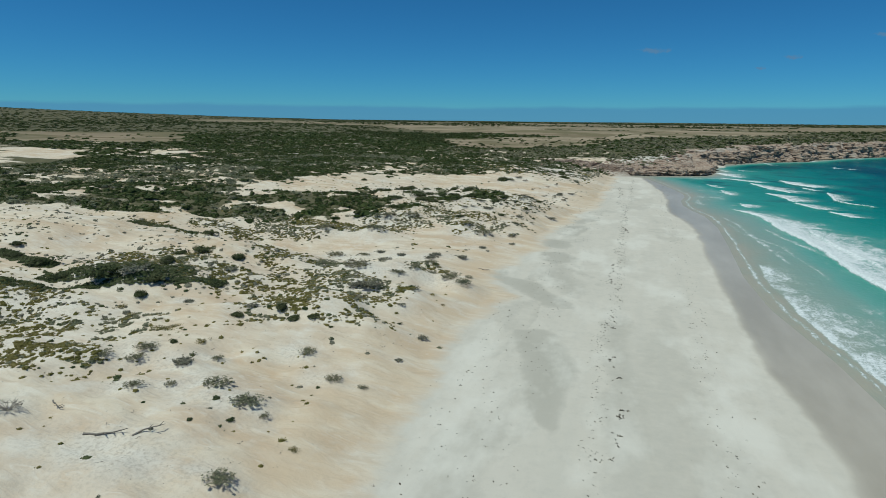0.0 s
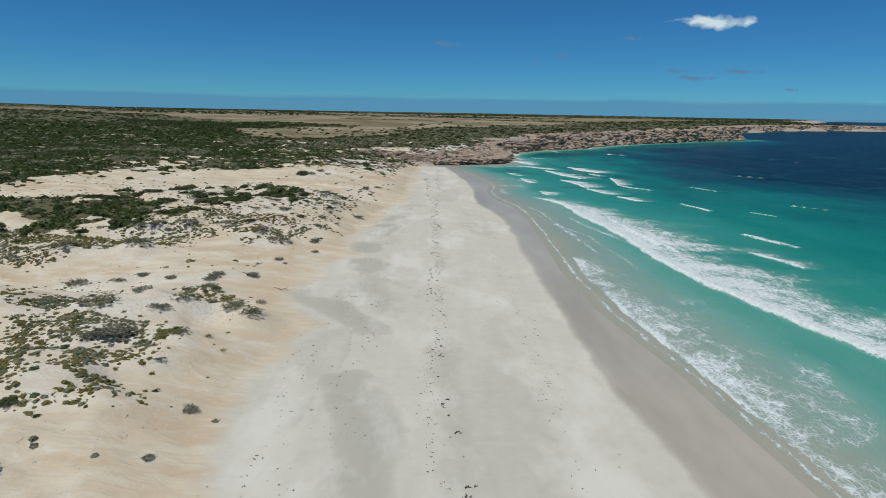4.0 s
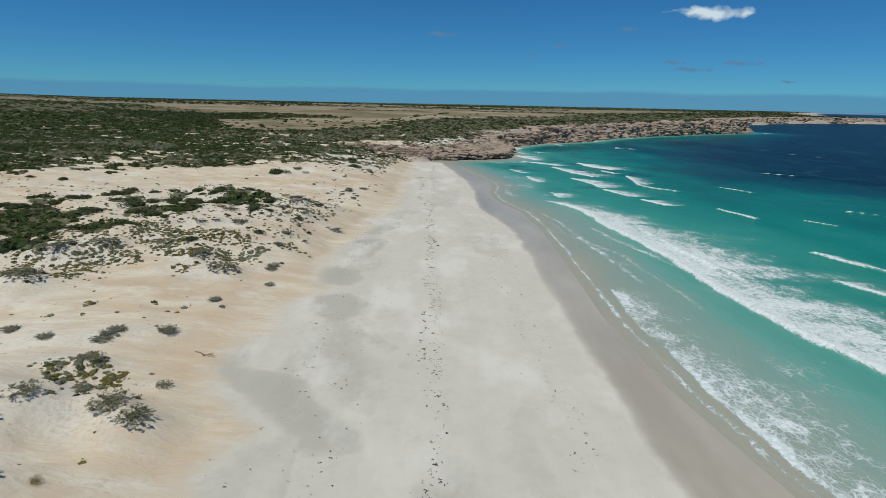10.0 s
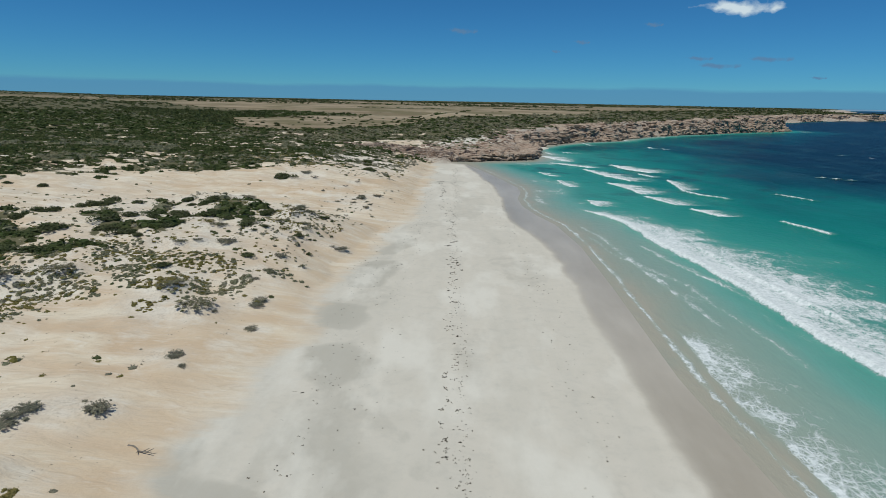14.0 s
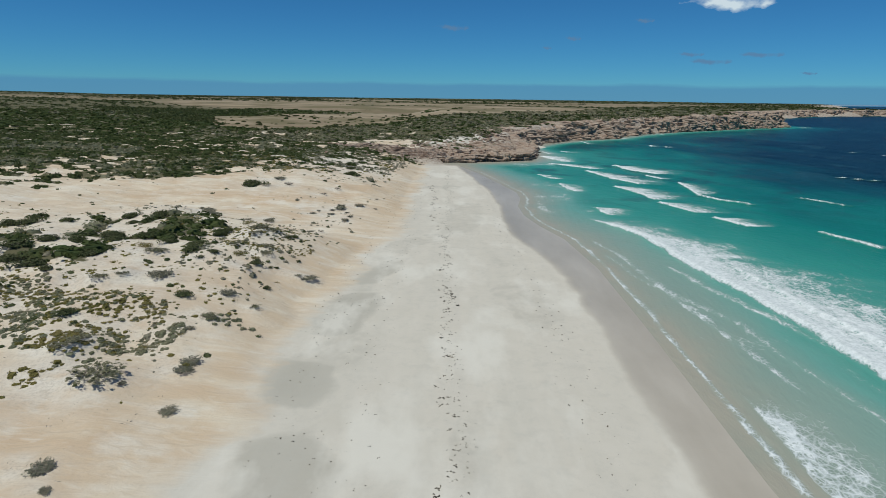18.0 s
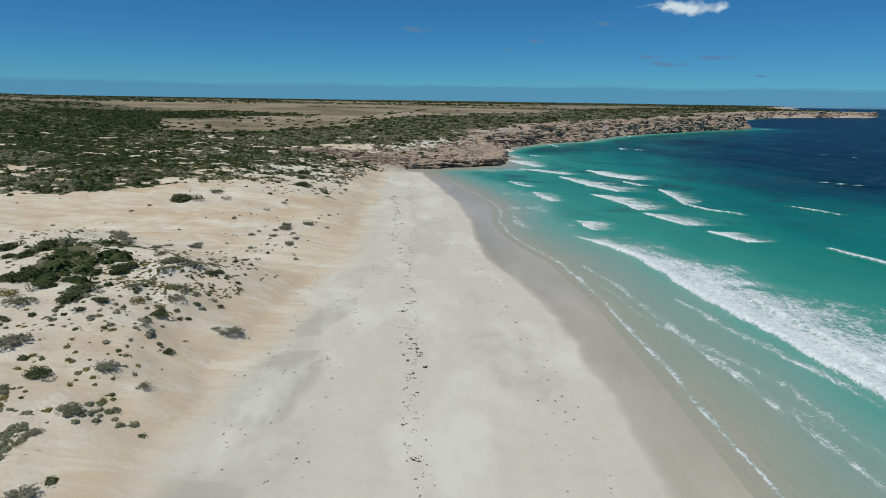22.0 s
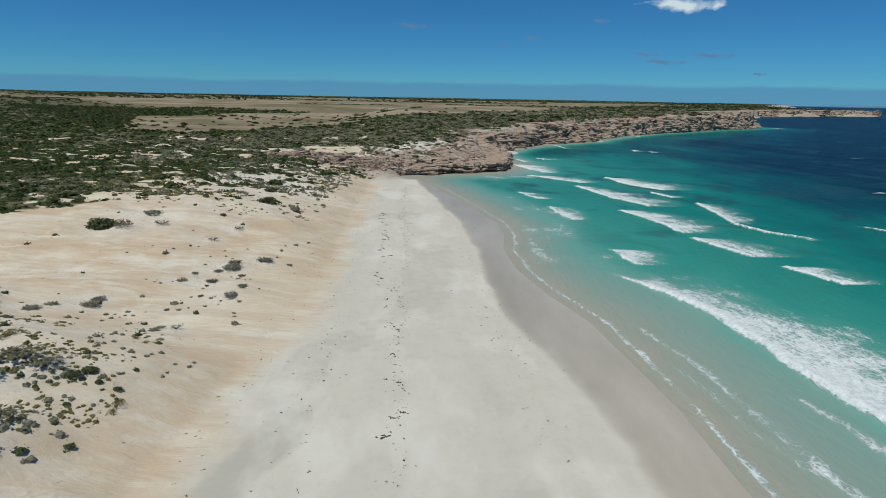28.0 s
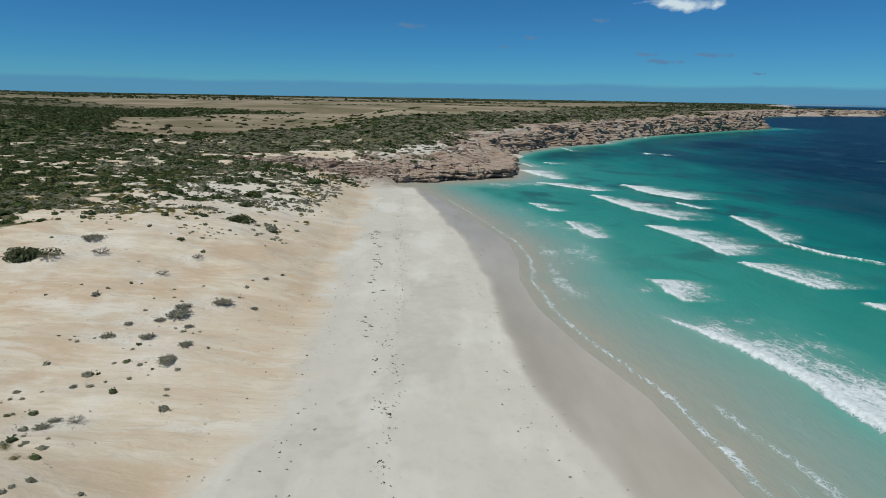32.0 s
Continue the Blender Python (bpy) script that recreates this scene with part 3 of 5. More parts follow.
CUSHION_AT = [(-22.5, 38.6, 0.5), (-58.4, 49.6, 0.62), (-49.3, 52.9, 1.19), (-42.3, 51.8, 0.69), (-48.5, 54.2, 0.67), (-55.9, 55.4, 0.96), (-59.1, 56.9, 0.92), (-22.8, 78.1, 0.4), (-25.3, 80.5, 0.6), (-32.1, 136.2, 0.53), (-29.7, 136.8, 0.53), (-27.1, 139, 0.42), (-22.5, 157.2, 0.42), (-41.1, 161.1, 1.29), (-26.6, 162, 0.89), (-29, 162.2, 1.21), (-21.2, 171, 0.54), (-21.2, 172.1, 0.66), (-33.2, 178.6, 0.98), (-23.7, 183, 0.42), (-25.4, 184.7, 0.44)]
SPREADER_AT = [(-24.6, 32.5, 1.64), (-40.6, 40.6, 1.37), (-38.2, 42.6, 0.8), (-27.3, 41.6, 0.82), (-29.5, 42.3, 2.23), (-49, 44.7, 1.9), (-34.1, 44.2, 1.79), (-46, 46.2, 1.54), (-46.3, 48, 1.56), (-38.5, 49.6, 0.98), (-25.5, 51, 1.21), (-22.2, 50.9, 0.77), (-30.7, 54.8, 1.3), (-27.1, 72.9, 0.96), (-27.9, 79.5, 1.5), (-40.4, 86.5, 3.04), (-33.2, 86.5, 2.04), (-22.7, 88.4, 2.26), (-31.8, 89.6, 1.75), (-25.3, 89.9, 2.39), (-54.3, 104.5, 2.34), (-48, 104.8, 1.82), (-23.9, 95.9, 0.95), (-31.7, 98.4, 1.55), (-64.9, 119.2, 3.06), (-53.3, 122.1, 4.06), (-30.2, 130, 2.95), (-55.4, 132.8, 3.24)]
SPREADER_AT += [(-35.4, 133.6, 1.45), (-35.1, 134.7, 1.77), (-49.9, 135.9, 2.45), (-25.6, 142.7, 1.23), (-22.2, 147.3, 0.9), (-40, 148.2, 1.89), (-38, 149.4, 1.12), (-25.9, 156.7, 0.56), (-32.6, 158, 0.98), (-38.4, 158.7, 2.09), (-20.4, 160.4, 0.71), (-25.6, 163.7, 1.48), (-30.4, 165, 1.27), (-26.6, 167.1, 1.69), (-29.4, 171.3, 1.34), (-26.9, 173.3, 1.58), (-29.3, 173.7, 2.78), (-38.3, 176.2, 1.47), (-43.1, 222, 1.69)]
DEADWOOD_AT = [(-46.1, 33, 1.52), (-23.2, 189.1, 0.82), (-28.9, 220.6, 0.93), (-38.3, 225.2, 1.53), (-26.8, 227.1, 1)]

for at, height, wide in ((SPREADER_AT, 0.38, 1.0), (DEADWOOD_AT, 0.3, 1.0), (SALTBUSH_AT, 0.16, 1.1)):
    MOUNDS.extend((x, y, r * wide, r * height) for x, y, r in at)

# ---- masks of what grows where ----
def inside(x, y, poly):
    """True inside a polygon."""
    hit = np.zeros(np.shape(x), bool)
    for (ax, ay), (bx, by) in zip(poly, poly[1:] + poly[:1]):
        if ay != by:
            hit ^= ((ay > y) != (by > y)) & (x < ax + (y - ay) * (bx - ax) / (by - ay))
    return hit


PADDOCK = [(-184, 500), (-161, 462), (-117, 399), (-95, 394), (-75, 431), (-51, 500), (-5, 552), (29, 580), (90, 606), (152, 632), (178, 742), (67, 770), (-61, 727), (-128, 638), (-155, 586)]
FIELD_STRIP = [(46, 596), (148, 642), (165, 688), (49, 615)]
HEATH = [(-232, 165), (-172, 118), (-106, 150), (-124, 176), (-134, 196)]
WEST_SAND = [(-344, 244), (-295, 253), (-234, 203), (-264, 187)]
WEST_STREAK = [(-302, 282), (-256, 305), (-171, 206), (-219, 208)]
WEST_BARE = [(-663, 485), (-521, 586), (-335, 377), (-437, 320)]


def scrub_cover(x, y):
    """How densely the ground is grown over, 0 to 1."""
    wob = 7 * fbm(x, y, 26, 3, 2)
    edge = np.interp(x, [-500, -200, -120, -113, -104, -95, -86, -73, -62, -57, -48, -40, -33, -22, -12, 10, 60], [100, 112, 130, 168, 188, 204, 212, 220, 226, 231, 245, 255, 266, 292, 310, 345, 380])
    back = smooth(-2, 4, y + wob * 0.3 + 2.5 * fbm(x, y, 7, 3, 5) - edge)
    gaps = smooth(-0.26, -0.02, fbm(x, y, 8, 4, 7) + 0.10 + 0.15 * smooth(0, 70, y - edge))
    hole = smooth(0.05, 0.3, fbm(x, y, 34, 3, 10) + 0.12 * (1 - smooth(0, 55, y - edge))) * smooth(-0.05, 0.18, fbm(x * 0.7, y * 1.7, 3.2, 3, 4)) * (1 - smooth(350, 430, y))
    hole = np.maximum(hole, 0.9 * smooth(0.30, 0.40, fbm(x * 0.8, y * 1.8, 3.4, 2, 3)) * (1 - smooth(340, 400, y)))
    near = (1 - smooth(18, 62, y - edge)) * smooth(-66, -44, x)
    hole = np.maximum(hole, 1.15 * near * smooth(-0.12, 0.12, fbm(x, y * 2.0, 4.0, 3, 4) - 0.03))
    far_on = smooth(330, 420, y)
    back = back * np.maximum(gaps * (1 - np.minimum(hole, 0.95)), far_on * (0.62 + 0.3 * smooth(480, 640, y)))
    band = smooth(-4, 4, y + wob - np.interp(x, [-200, -130, -97, -75, -59, -48, -40], [62, 100, 117, 120, 131, 147, 160])) * (1 - smooth(-4, 4, y + wob - np.interp(x, [-200, -130, -95, -80, -71, -60, -45], [120, 137, 145, 153, 163, 177, 183]))) * smooth(30, 44, -x)
    band = band * smooth(-0.08, 0.1, fbm(x, y, 6, 3, 6) - 0.10 + 0.36 * smooth(50, 80, -x))
    mid = 0.95 * smooth(96, 112, -x) * smooth(96, 122, y) * smooth(-0.22, -0.02, fbm(x, y, 8, 3, 1))
    coastal = smooth(8, 26, -coast_distance(x, y) + 8 * fbm(x, y, 15, 3, 3)) * (1 - 0.7 * smooth(0.1, 0.6, np.exp(-(((x + 18) / 30) ** 2 + ((y - 334) / 9) ** 2)) * (1 + 0.5 * fbm(x, y, 9, 3, 1))))
    out = np.clip(np.maximum(np.maximum(back, band * 0.95), mid), 0, 1) * np.where(y > 290, coastal, 1)
    wx, wy = x + 9 * fbm(x, y, 18, 3, 8), y + 6 * fbm(x, y, 15, 3, 1)
    out = np.where(inside(wx, wy, HEATH), np.maximum(out, 0.5) * (0.5 + 0.5 * smooth(-0.1, 0.25, fbm(x, y, 5, 3, 7))), out)
    out = np.where(inside(wx, wy, WEST_STREAK), out * smooth(-0.3, 0.2, fbm(x, y * 1.6, 12, 3, 5)), out)
    return np.where(inside(wx, wy, WEST_SAND), 0.06 * out, out)


def field_cover(x, y):
    w = 25 * fbm(x, y, 120, 3, 11)
    open_land = smooth(0, 30, y + w - np.interp(x, [-900, -450, -300, -170, -60, 30, 90, 180, 300, 700], [1300, 960, 770, 715, 680, 640, 660, 860, 1060, 1650]))
    belt = smooth(0.30, 0.36, fbm(x * 0.25, y, 130, 2, 3))
    hill = smooth(-36, -44, np.degrees(np.arctan2(x, y))) * smooth(1500, 1900, np.hypot(x, y))
    far_woods = smooth(2200, 2600, np.hypot(x, y) + 300 * fbm(x, y, 500, 2, 4))
    open_land = open_land * (1 - far_woods)
    near = (inside(x + w * 0.2, y + w * 0.2, PADDOCK) & ~inside(x, y, FIELD_STRIP)) | inside(x + w, y + w, WEST_BARE)
    return np.maximum(np.where(near, 1.0, 0.0), open_land * (1 - belt) * (1 - hill) * smooth(60, 110, -coast_distance(x, y)))


# beds of low plants on the dunes: centre and half widths
BEDS = [(-72, 52, 18, 6), (-38, 69, 10, 7), (-64, 72, 20, 7), (-52, 88, 10, 4), (-60, 42, 14, 3.5), (-42, 80, 10, 3), (-38, 141, 12, 6),
        (-53, 133, 9, 5), (-62, 124, 9, 4), (-72, 116, 10, 4), (-83, 109, 10, 3.5), (-50, 143, 10, 4), (-30, 272, 12, 8), (-44, 250, 10, 6), (-20, 292, 6, 9),
        (-64, 53, 9, 4), (-54, 43, 7, 3), (-92, 99, 7, 2.5), (-78, 124, 14, 4), (-55, 88, 7, 5), (-40, 184, 7, 4), (-30, 171, 7, 8),
        (-34, 79, 6, 4), (-31, 96, 4, 3)]


# ---- ground ----
gx = axis(-4950, -78, 44, 4950, 0.68, 1.065)
gy = axis(-260, 26, 342, 4950, 0.72, 1.06)
X, Y = np.meshgrid(gx, gy)
Z = ground_height(X, Y)
S = coast_distance(X, Y)
me, used = sheet("ground", X, Y, Z, S < 420)
dune = smooth(-6.5, 2.0, np.interp(Y, TOE_Y, TOE_X) - X + 2.6 * fbm(X * 0.4, Y, 13, 3, 5) + 2.6 * fbm(X * 0.5, Y, 7, 3, 9))
attribute(me, "dune", np.where(S < -200, 1, dune).ravel()[used])
WET_Y = [-100, 45, 60, 80, 100, 120, 150, 170, 185, 197, 210, 225, 240, 265, 290, 316]
WET_X = [20, 19.8, 19.8, 19, 18.4, 18.2, 18.2, 17.4, 16, 13.2, 11.7, 12.8, 12.6, 11.2, 8, 4]
wetline = X - np.interp(Y, WET_Y, WET_X) + 1.7 * fbm(X * 0.6, Y, 15, 4, 4)
attribute(me, "wet", (0.62 * smooth(-1.2, 1.0, wetline) + 0.38 * smooth(-3, 6, wetline)).ravel()[used] * np.where(Y > 335, 0, 1).ravel()[used])
damp = np.zeros(X.shape)


def damp_patch(points, strength=1.0):
    """A low hollow in the beach that has stayed damp, with a crisp wavering rim."""
    global damp
    lo, hi = np.min(points, 0) - 4, np.max(points, 0) + 4
    k = (X > lo[0]) & (X < hi[0]) & (Y > lo[1]) & (Y < hi[1])
    px, py = X[k] + 2.2 * fbm(X[k], Y[k], 7, 4, 3), Y[k] + 3.4 * fbm(X[k], Y[k], 7, 4, 6)
    gap = np.full(px.shape, 1e9)
    for (ax, ay), (bx, by) in zip(points, points[1:] + points[:1]):
        dx, dy = bx - ax, by - ay
        t = np.clip(((px - ax) * dx + (py - ay) * dy) / (dx * dx + dy * dy), 0, 1)
        gap = np.minimum(gap, np.hypot(px - ax - t * dx, py - ay - t * dy))
    gap = np.where(inside(px, py, points), gap, -gap)
    damp[k] = np.maximum(damp[k], strength * smooth(-0.9, 1.3, gap) * (0.6 + 0.4 * smooth(0, 3.5, gap)))


damp_patch([(-12.4, 76), (-9.2, 68), (-8, 61), (-6, 52), (-2.5, 48), (-2.3, 65), (-4, 73), (-7.2, 75.5)])
damp_patch([(-24.7, 104), (-16.5, 93.5), (-12.6, 88.4), (-8.2, 85), (-3.8, 87), (-8.4, 92.5), (-11.7, 98.5), (-18.2, 101.2), (-19.7, 111.3), (-23.2, 109.3)])
damp_patch([(-11, 117), (-15, 107), (-11, 100), (-8, 93), (-3.5, 91), (-3, 101), (-6, 110)], 0.55)
damp_patch([(0, 30), (0.5, 60), (3, 80), (7, 98), (10, 96), (10.5, 80), (12.5, 66), (15, 50), (16, 30)], 0.4)
damp_patch([(-14, 30), (-13, 48), (-8, 56), (-6.5, 46), (-6, 30)], 0.6)
damp_patch([(-1.8, 84), (-0.3, 76), (-0.1, 57), (1.5, 46), (4.5, 46), (4.5, 68), (4, 84), (2, 92)], 0.6)
damp_patch([(-17.1, 136.3), (-16.2, 138), (-9.9, 137), (-9.1, 132.5), (-11, 127.5), (-15.6, 127.3), (-17.4, 131)])
damp_patch([(-16, 122.5), (-10.4, 126.4), (-7.6, 121), (-9.6, 114), (-12.3, 110), (-15, 116)], 0.8)
damp_patch([(-16.3, 154), (-15.8, 150), (-15.5, 145), (-12.8, 143), (-9.8, 145), (-8.1, 149.5), (-8.9, 159), (-11.7, 159)])
damp_patch([(-15.4, 159.5), (-14, 168), (-8.3, 178.4), (-7.7, 172), (-9.6, 163)], 0.85)
damp_patch([(-11.5, 171), (-11.1, 179), (-7.9, 178), (-7.4, 171)], 0.8)
damp_patch([(-13, 190), (-10.7, 201), (-7.9, 208.2), (-6.8, 204.4), (-7.4, 195), (-10, 187.8)], 0.8)
attribute(me, "damp", (damp * (1 - 0.6 * dune)).ravel()[used])
toe_in = np.interp(Y, TOE_Y, TOE_X) - X + 3.0 * fbm(X * 0.4, Y, 13, 3, 5)
attribute(me, "toe", (np.exp(-((toe_in - 3.0) / 5.5) ** 2) * (Y < 318)).ravel()[used])
attribute(me, "beach", (smooth(1, 6, -wetline) * (1 - dune)).ravel()[used])
cover = scrub_cover(X, Y)
white = np.maximum(0.6 * np.exp(-(((X + 48) / 20) ** 2 + ((Y - 164) / 24) ** 2)), 0.8 * np.exp(-(((X + 36) / 22) ** 2 + ((Y - 275) / 26) ** 2)))
white = np.maximum(white, 0.95 * np.exp(-(((X + 34) / 8) ** 2 + ((Y - 32) / 4) ** 2)))
for mx, my, r, h in MOUNDS:
    k = (np.abs(X - mx) < 6 * r) & (np.abs(Y - my) < 6 * r)
    white[k] = np.maximum(white[k], 0.9 * np.exp(-(((X[k] - mx + 1.0 * r) / (2.2 * r)) ** 2 + ((Y[k] - my) / (1.5 * r)) ** 2)))
for mx, my, wx, wy in BEDS:
    white = np.maximum(white, 0.55 * np.exp(-(((X - mx) / wx) ** 2 + ((Y - my) / wy) ** 2)))
attribute(me, "white", np.clip(white, 0, 1).ravel()[used])
attribute(me, "scrub", cover.ravel()[used])
attribute(me, "field", (field_cover(X, Y)).ravel()[used])
rocky = smooth(312, 326, Y + 6 * fbm(X, Y, 12, 3, 1)) * (1 - smooth(15, 32, -S + 10 * fbm(X, Y, 20, 3, 2)))
rocky = np.maximum(rocky, smooth(0.35, 0.6, np.exp(-(((X + 22) / 26) ** 2 + ((Y - 333) / 8) ** 2)) + 0.25 * fbm(X, Y, 8, 3, 2)))
attribute(me, "rock", rocky.ravel()[used])
ground = tagged(part("ground", me, GROUND), "pale sandy beach, tan dunes and scrubby coastal land", "ground", kind="structure")

# ---- sea ----
# breakers: line of the front from its far to its near end, height, depth of the white apron behind it
BREAKERS = []


def breaker(line, h, width, strength=1.0):
    BREAKERS.append((line, h, width, strength))


breaker([(30.5, 219), (34.5, 209), (38, 198), (39, 188), (39.5, 178), (41.5, 165), (43, 150), (42.5, 130), (44.5, 115), (48.5, 97), (52.5, 82), (57, 62), (64, 20)], 0.8, 17.0)
breaker([(46, 178), (47, 168), (47, 158), (48.5, 146), (50, 134)], 0.5, 6.0, 0.9)
breaker([(36, 178), (37, 166), (41, 151), (43, 140)], 0.15, 1.6, 0.6)
breaker([(27, 186), (30, 166), (35, 152), (37, 120)], 0.08, 1.2, 0.5)
breaker([(45, 362), (47, 350), (50, 338)], 0.5, 6.0)
breaker([(48, 386), (50.5, 372)], 0.4, 4.0, 0.9)
breaker([(42.5, 331), (49, 321), (56, 313)], 0.5, 8.0)
breaker([(51, 307), (56, 284), (60.6, 271)], 0.7, 10.0)
breaker([(67.4, 326), (69.8, 308), (77, 298)], 0.8, 11.0)
breaker([(70, 295), (73, 286)], 0.6, 3.5)
breaker([(51.4, 268), (55.9, 252), (56.4, 242)], 0.5, 8.0)
breaker([(31, 294), (34.3, 282)], 0.35, 3.5, 0.9)
breaker([(34.8, 272), (37.2, 255)], 0.4, 3.5, 0.9)
breaker([(36.3, 230), (37.5, 219)], 0.45, 5.0, 0.9)
breaker([(55.9, 239), (57, 233), (59.5, 224)], 0.6, 7.5)
breaker([(75.3, 278), (73, 256), (72, 251)], 0.7, 5.0)
breaker([(72, 252), (74, 243), (80, 236)], 0.7, 3.0)
breaker([(60.7, 219), (64.5, 209)], 0.6, 6.0)
breaker([(43.7, 364), (47.7, 345)], 0.5, 9.0)
breaker([(56.3, 392), (61.7, 381)], 0.4, 5.0, 0.9)
breaker([(83.5, 466), (85, 444)], 0.4, 5.0, 0.9)
breaker([(118, 434), (128, 424)], 0.6, 3.5)
breaker([(77, 205), (81, 190)], 0.6, 3.0, 0.9)
breaker([(73, 157), (78, 142)], 0.6, 3.0)
breaker([(65, 138), (69, 124)], 0.6, 4.0)
breaker([(98, 250), (106, 236)], 0.5, 2.0, 0.9)
breaker([(112, 205), (120, 196)], 0.5, 1.6, 0.9)
breaker([(92, 190), (97, 183)], 0.5, 1.4, 0.9)
breaker([(140, 300), (152, 286)], 0.6, 1.8, 0.9)
breaker([(205, 420), (222, 402)], 0.6, 2.0, 0.8)
breaker([(122, 498), (134, 512)], 0.3, 3.0, 0.8)
breaker([(160, 546), (186, 574)], 0.3, 3.0, 0.8)
breaker([(368, 706), (380, 728)], 0.4, 8.0, 0.9)
breaker([(780, 1262), (870, 1284)], 0.4, 7.0, 0.9)
SHORE = [(float(x), float(y)) for x, y in COAST[1:17]]
SWASH = [([(x + 0.9, y) for x, y in SHORE], 0.05, 0.7, 0.72),
         ([(33.5, 40), (31.5, 60), (29.5, 80), (27, 100), (26, 118), (27, 135)], 0.06, 6.5, 0.72),
         ([(27, 196), (29.5, 184), (30.5, 170), (31, 158), (32, 146), (33, 132)], 0.05, 1.4, 0.6)]


def along(x, y, line):
    """Distance from a line across it (positive to seaward) and how far it runs on, 0 to 1."""
    pts = np.array(sorted(line, key=lambda p: p[1]), float)
    cx = np.interp(y, pts[:, 1], pts[:, 0])
    u = (y - pts[0, 1]) / (pts[-1, 1] - pts[0, 1])
    return x - cx, u


def sea_state(x, y):
    s = coast_distance(x, y)
    z = 0.12 * fbm(x + 0.3 * y, y * 0.5, 9, 3, 2) * smooth(8, 40, s) + 0.22 * fbm(x + 0.4 * y, y * 0.25, 26, 2, 5) * smooth(25, 90, s)
    foam = np.zeros(np.shape(x))
    slow, quick, ragged = fbm(x * 0.3, y, 24, 3, 7), fbm(x * 0.5, y, 3.5, 3, 1), fbm(x * 0.6, y * 1.4, 6, 3, 9)
    for lines, sway in ((BREAKERS, 1.4), (SWASH, 0.5)):
        for line, h, width, strength in lines:
            a, u = along(x, y, line)
            near = (u > -0.02) & (u < 1.02) & (a > -6) & (a < width * 2.6 + 9)
            if not near.any():
                continue
            a, u, xx, yy = a[near] + sway * slow[near] + 0.5 * min(sway, 1.0) * quick[near], u[near], x[near], y[near]
            ends = smooth(0, 0.09, u) * (1 - smooth(0.91, 1.0, u))
            face = smooth(-0.3, 0.3, a)
            z[near] += h * ends * face * np.exp(-np.clip(a, 0, None) / max(1.6, width * 0.28))
            wide = width * (0.7 + 1.1 * vnoise(yy / 7.0 + xx * 0.03, yy * 0 + 3.3 + width, 4)) * (0.25 + 0.75 * np.sqrt(np.clip(4 * u * (1 - u), 0, 1)))
            bright = 0.45 + 0.55 * smooth(0.15, 0.45, vnoise(yy / 6.0, yy * 0 + width * 1.7, 5) + 0.3 * (width > 10))
            crest = face * (1 - 0.45 * smooth(0.04, 0.14, a / np.maximum(wide, 1.6))) * (1 - smooth(0.14, 0.42, a / np.maximum(wide, 1.6)))
            apron = face * (1 - smooth(0.3, 1.15, a / wide)) * (0.66 + 0.30 * ragged[near])
            trail = face * (1 - smooth(0.5, 2.2, a / (0.6 * wide + 1.5))) * (0.40 + 0.35 * ragged[near]) * (width > 3)
            foam[near] = np.maximum(foam[near], np.minimum(1, 1.6 * ends) * strength * np.maximum(np.maximum(crest * bright, 0.8 * apron), trail))
    film = smooth(0.05, 0.4, fbm(x * 0.7, y * 0.4, 7, 4, 6)) * smooth(2, 5, s) * (1 - smooth(13, 24, s)) * (y < 330)
    return z, np.maximum(foam, 0.30 * film), s


sx = axis(-40, 10, 86, 4950, 0.4, 1.05)
sy = axis(-260, 44, 320, 4950, 0.6, 1.05)
X, Y = np.meshgrid(sx, sy)
Z, FOAM, S = sea_state(X, Y)
Z = Z * smooth(-1, 6, S) + 0.02
me, used = sheet("sea", X, Y, Z, (S > -6))
D = np.clip(S - 1.5, 0, None)
depth = 0.5 * (1 - np.exp(-D / 62)) + 0.07 * smooth(12, 20, S + 3 * fbm(X, Y, 16, 3, 2)) + 0.5 * smooth(85, 275, D + 0.3 * (Y - 150)) + 0.06 * smooth(190, 250, Y) * smooth(3, 14, S)
depth = np.where(Y > 300, np.maximum(depth, np.maximum(smooth(340, 490, Y) * smooth(5, 60, S) * 0.72, smooth(338, 420, Y) * smooth(1, 18, S) * 0.56)), depth)
depth = np.clip(depth, 0, 1)
attribute(me, "depth", depth.ravel()[used])
attribute(me, "foam", FOAM.ravel()[used])
attribute(me, "weed", (smooth(190, 270, Y) * smooth(8, 30, S)).ravel()[used])
sea = tagged(part("water", me, WATER), "clear turquoise sea deepening to navy, with breaking waves", "sea", kind="structure")

# ---- cliffs ----
def resample(points, step):
    p = np.array(points, float)
    seg = np.hypot(*np.diff(p, axis=0).T)
    s = np.r_[0, np.cumsum(seg)]
    u = np.arange(0, s[-1], step)
    q = np.stack([np.interp(u, s, p[:, 0]), np.interp(u, s, p[:, 1])], -1)
    for _ in range(max(2, int(6 / step))):
        q[1:-1] = 0.25 * q[:-2] + 0.5 * q[1:-1] + 0.25 * q[2:]
    return q, u


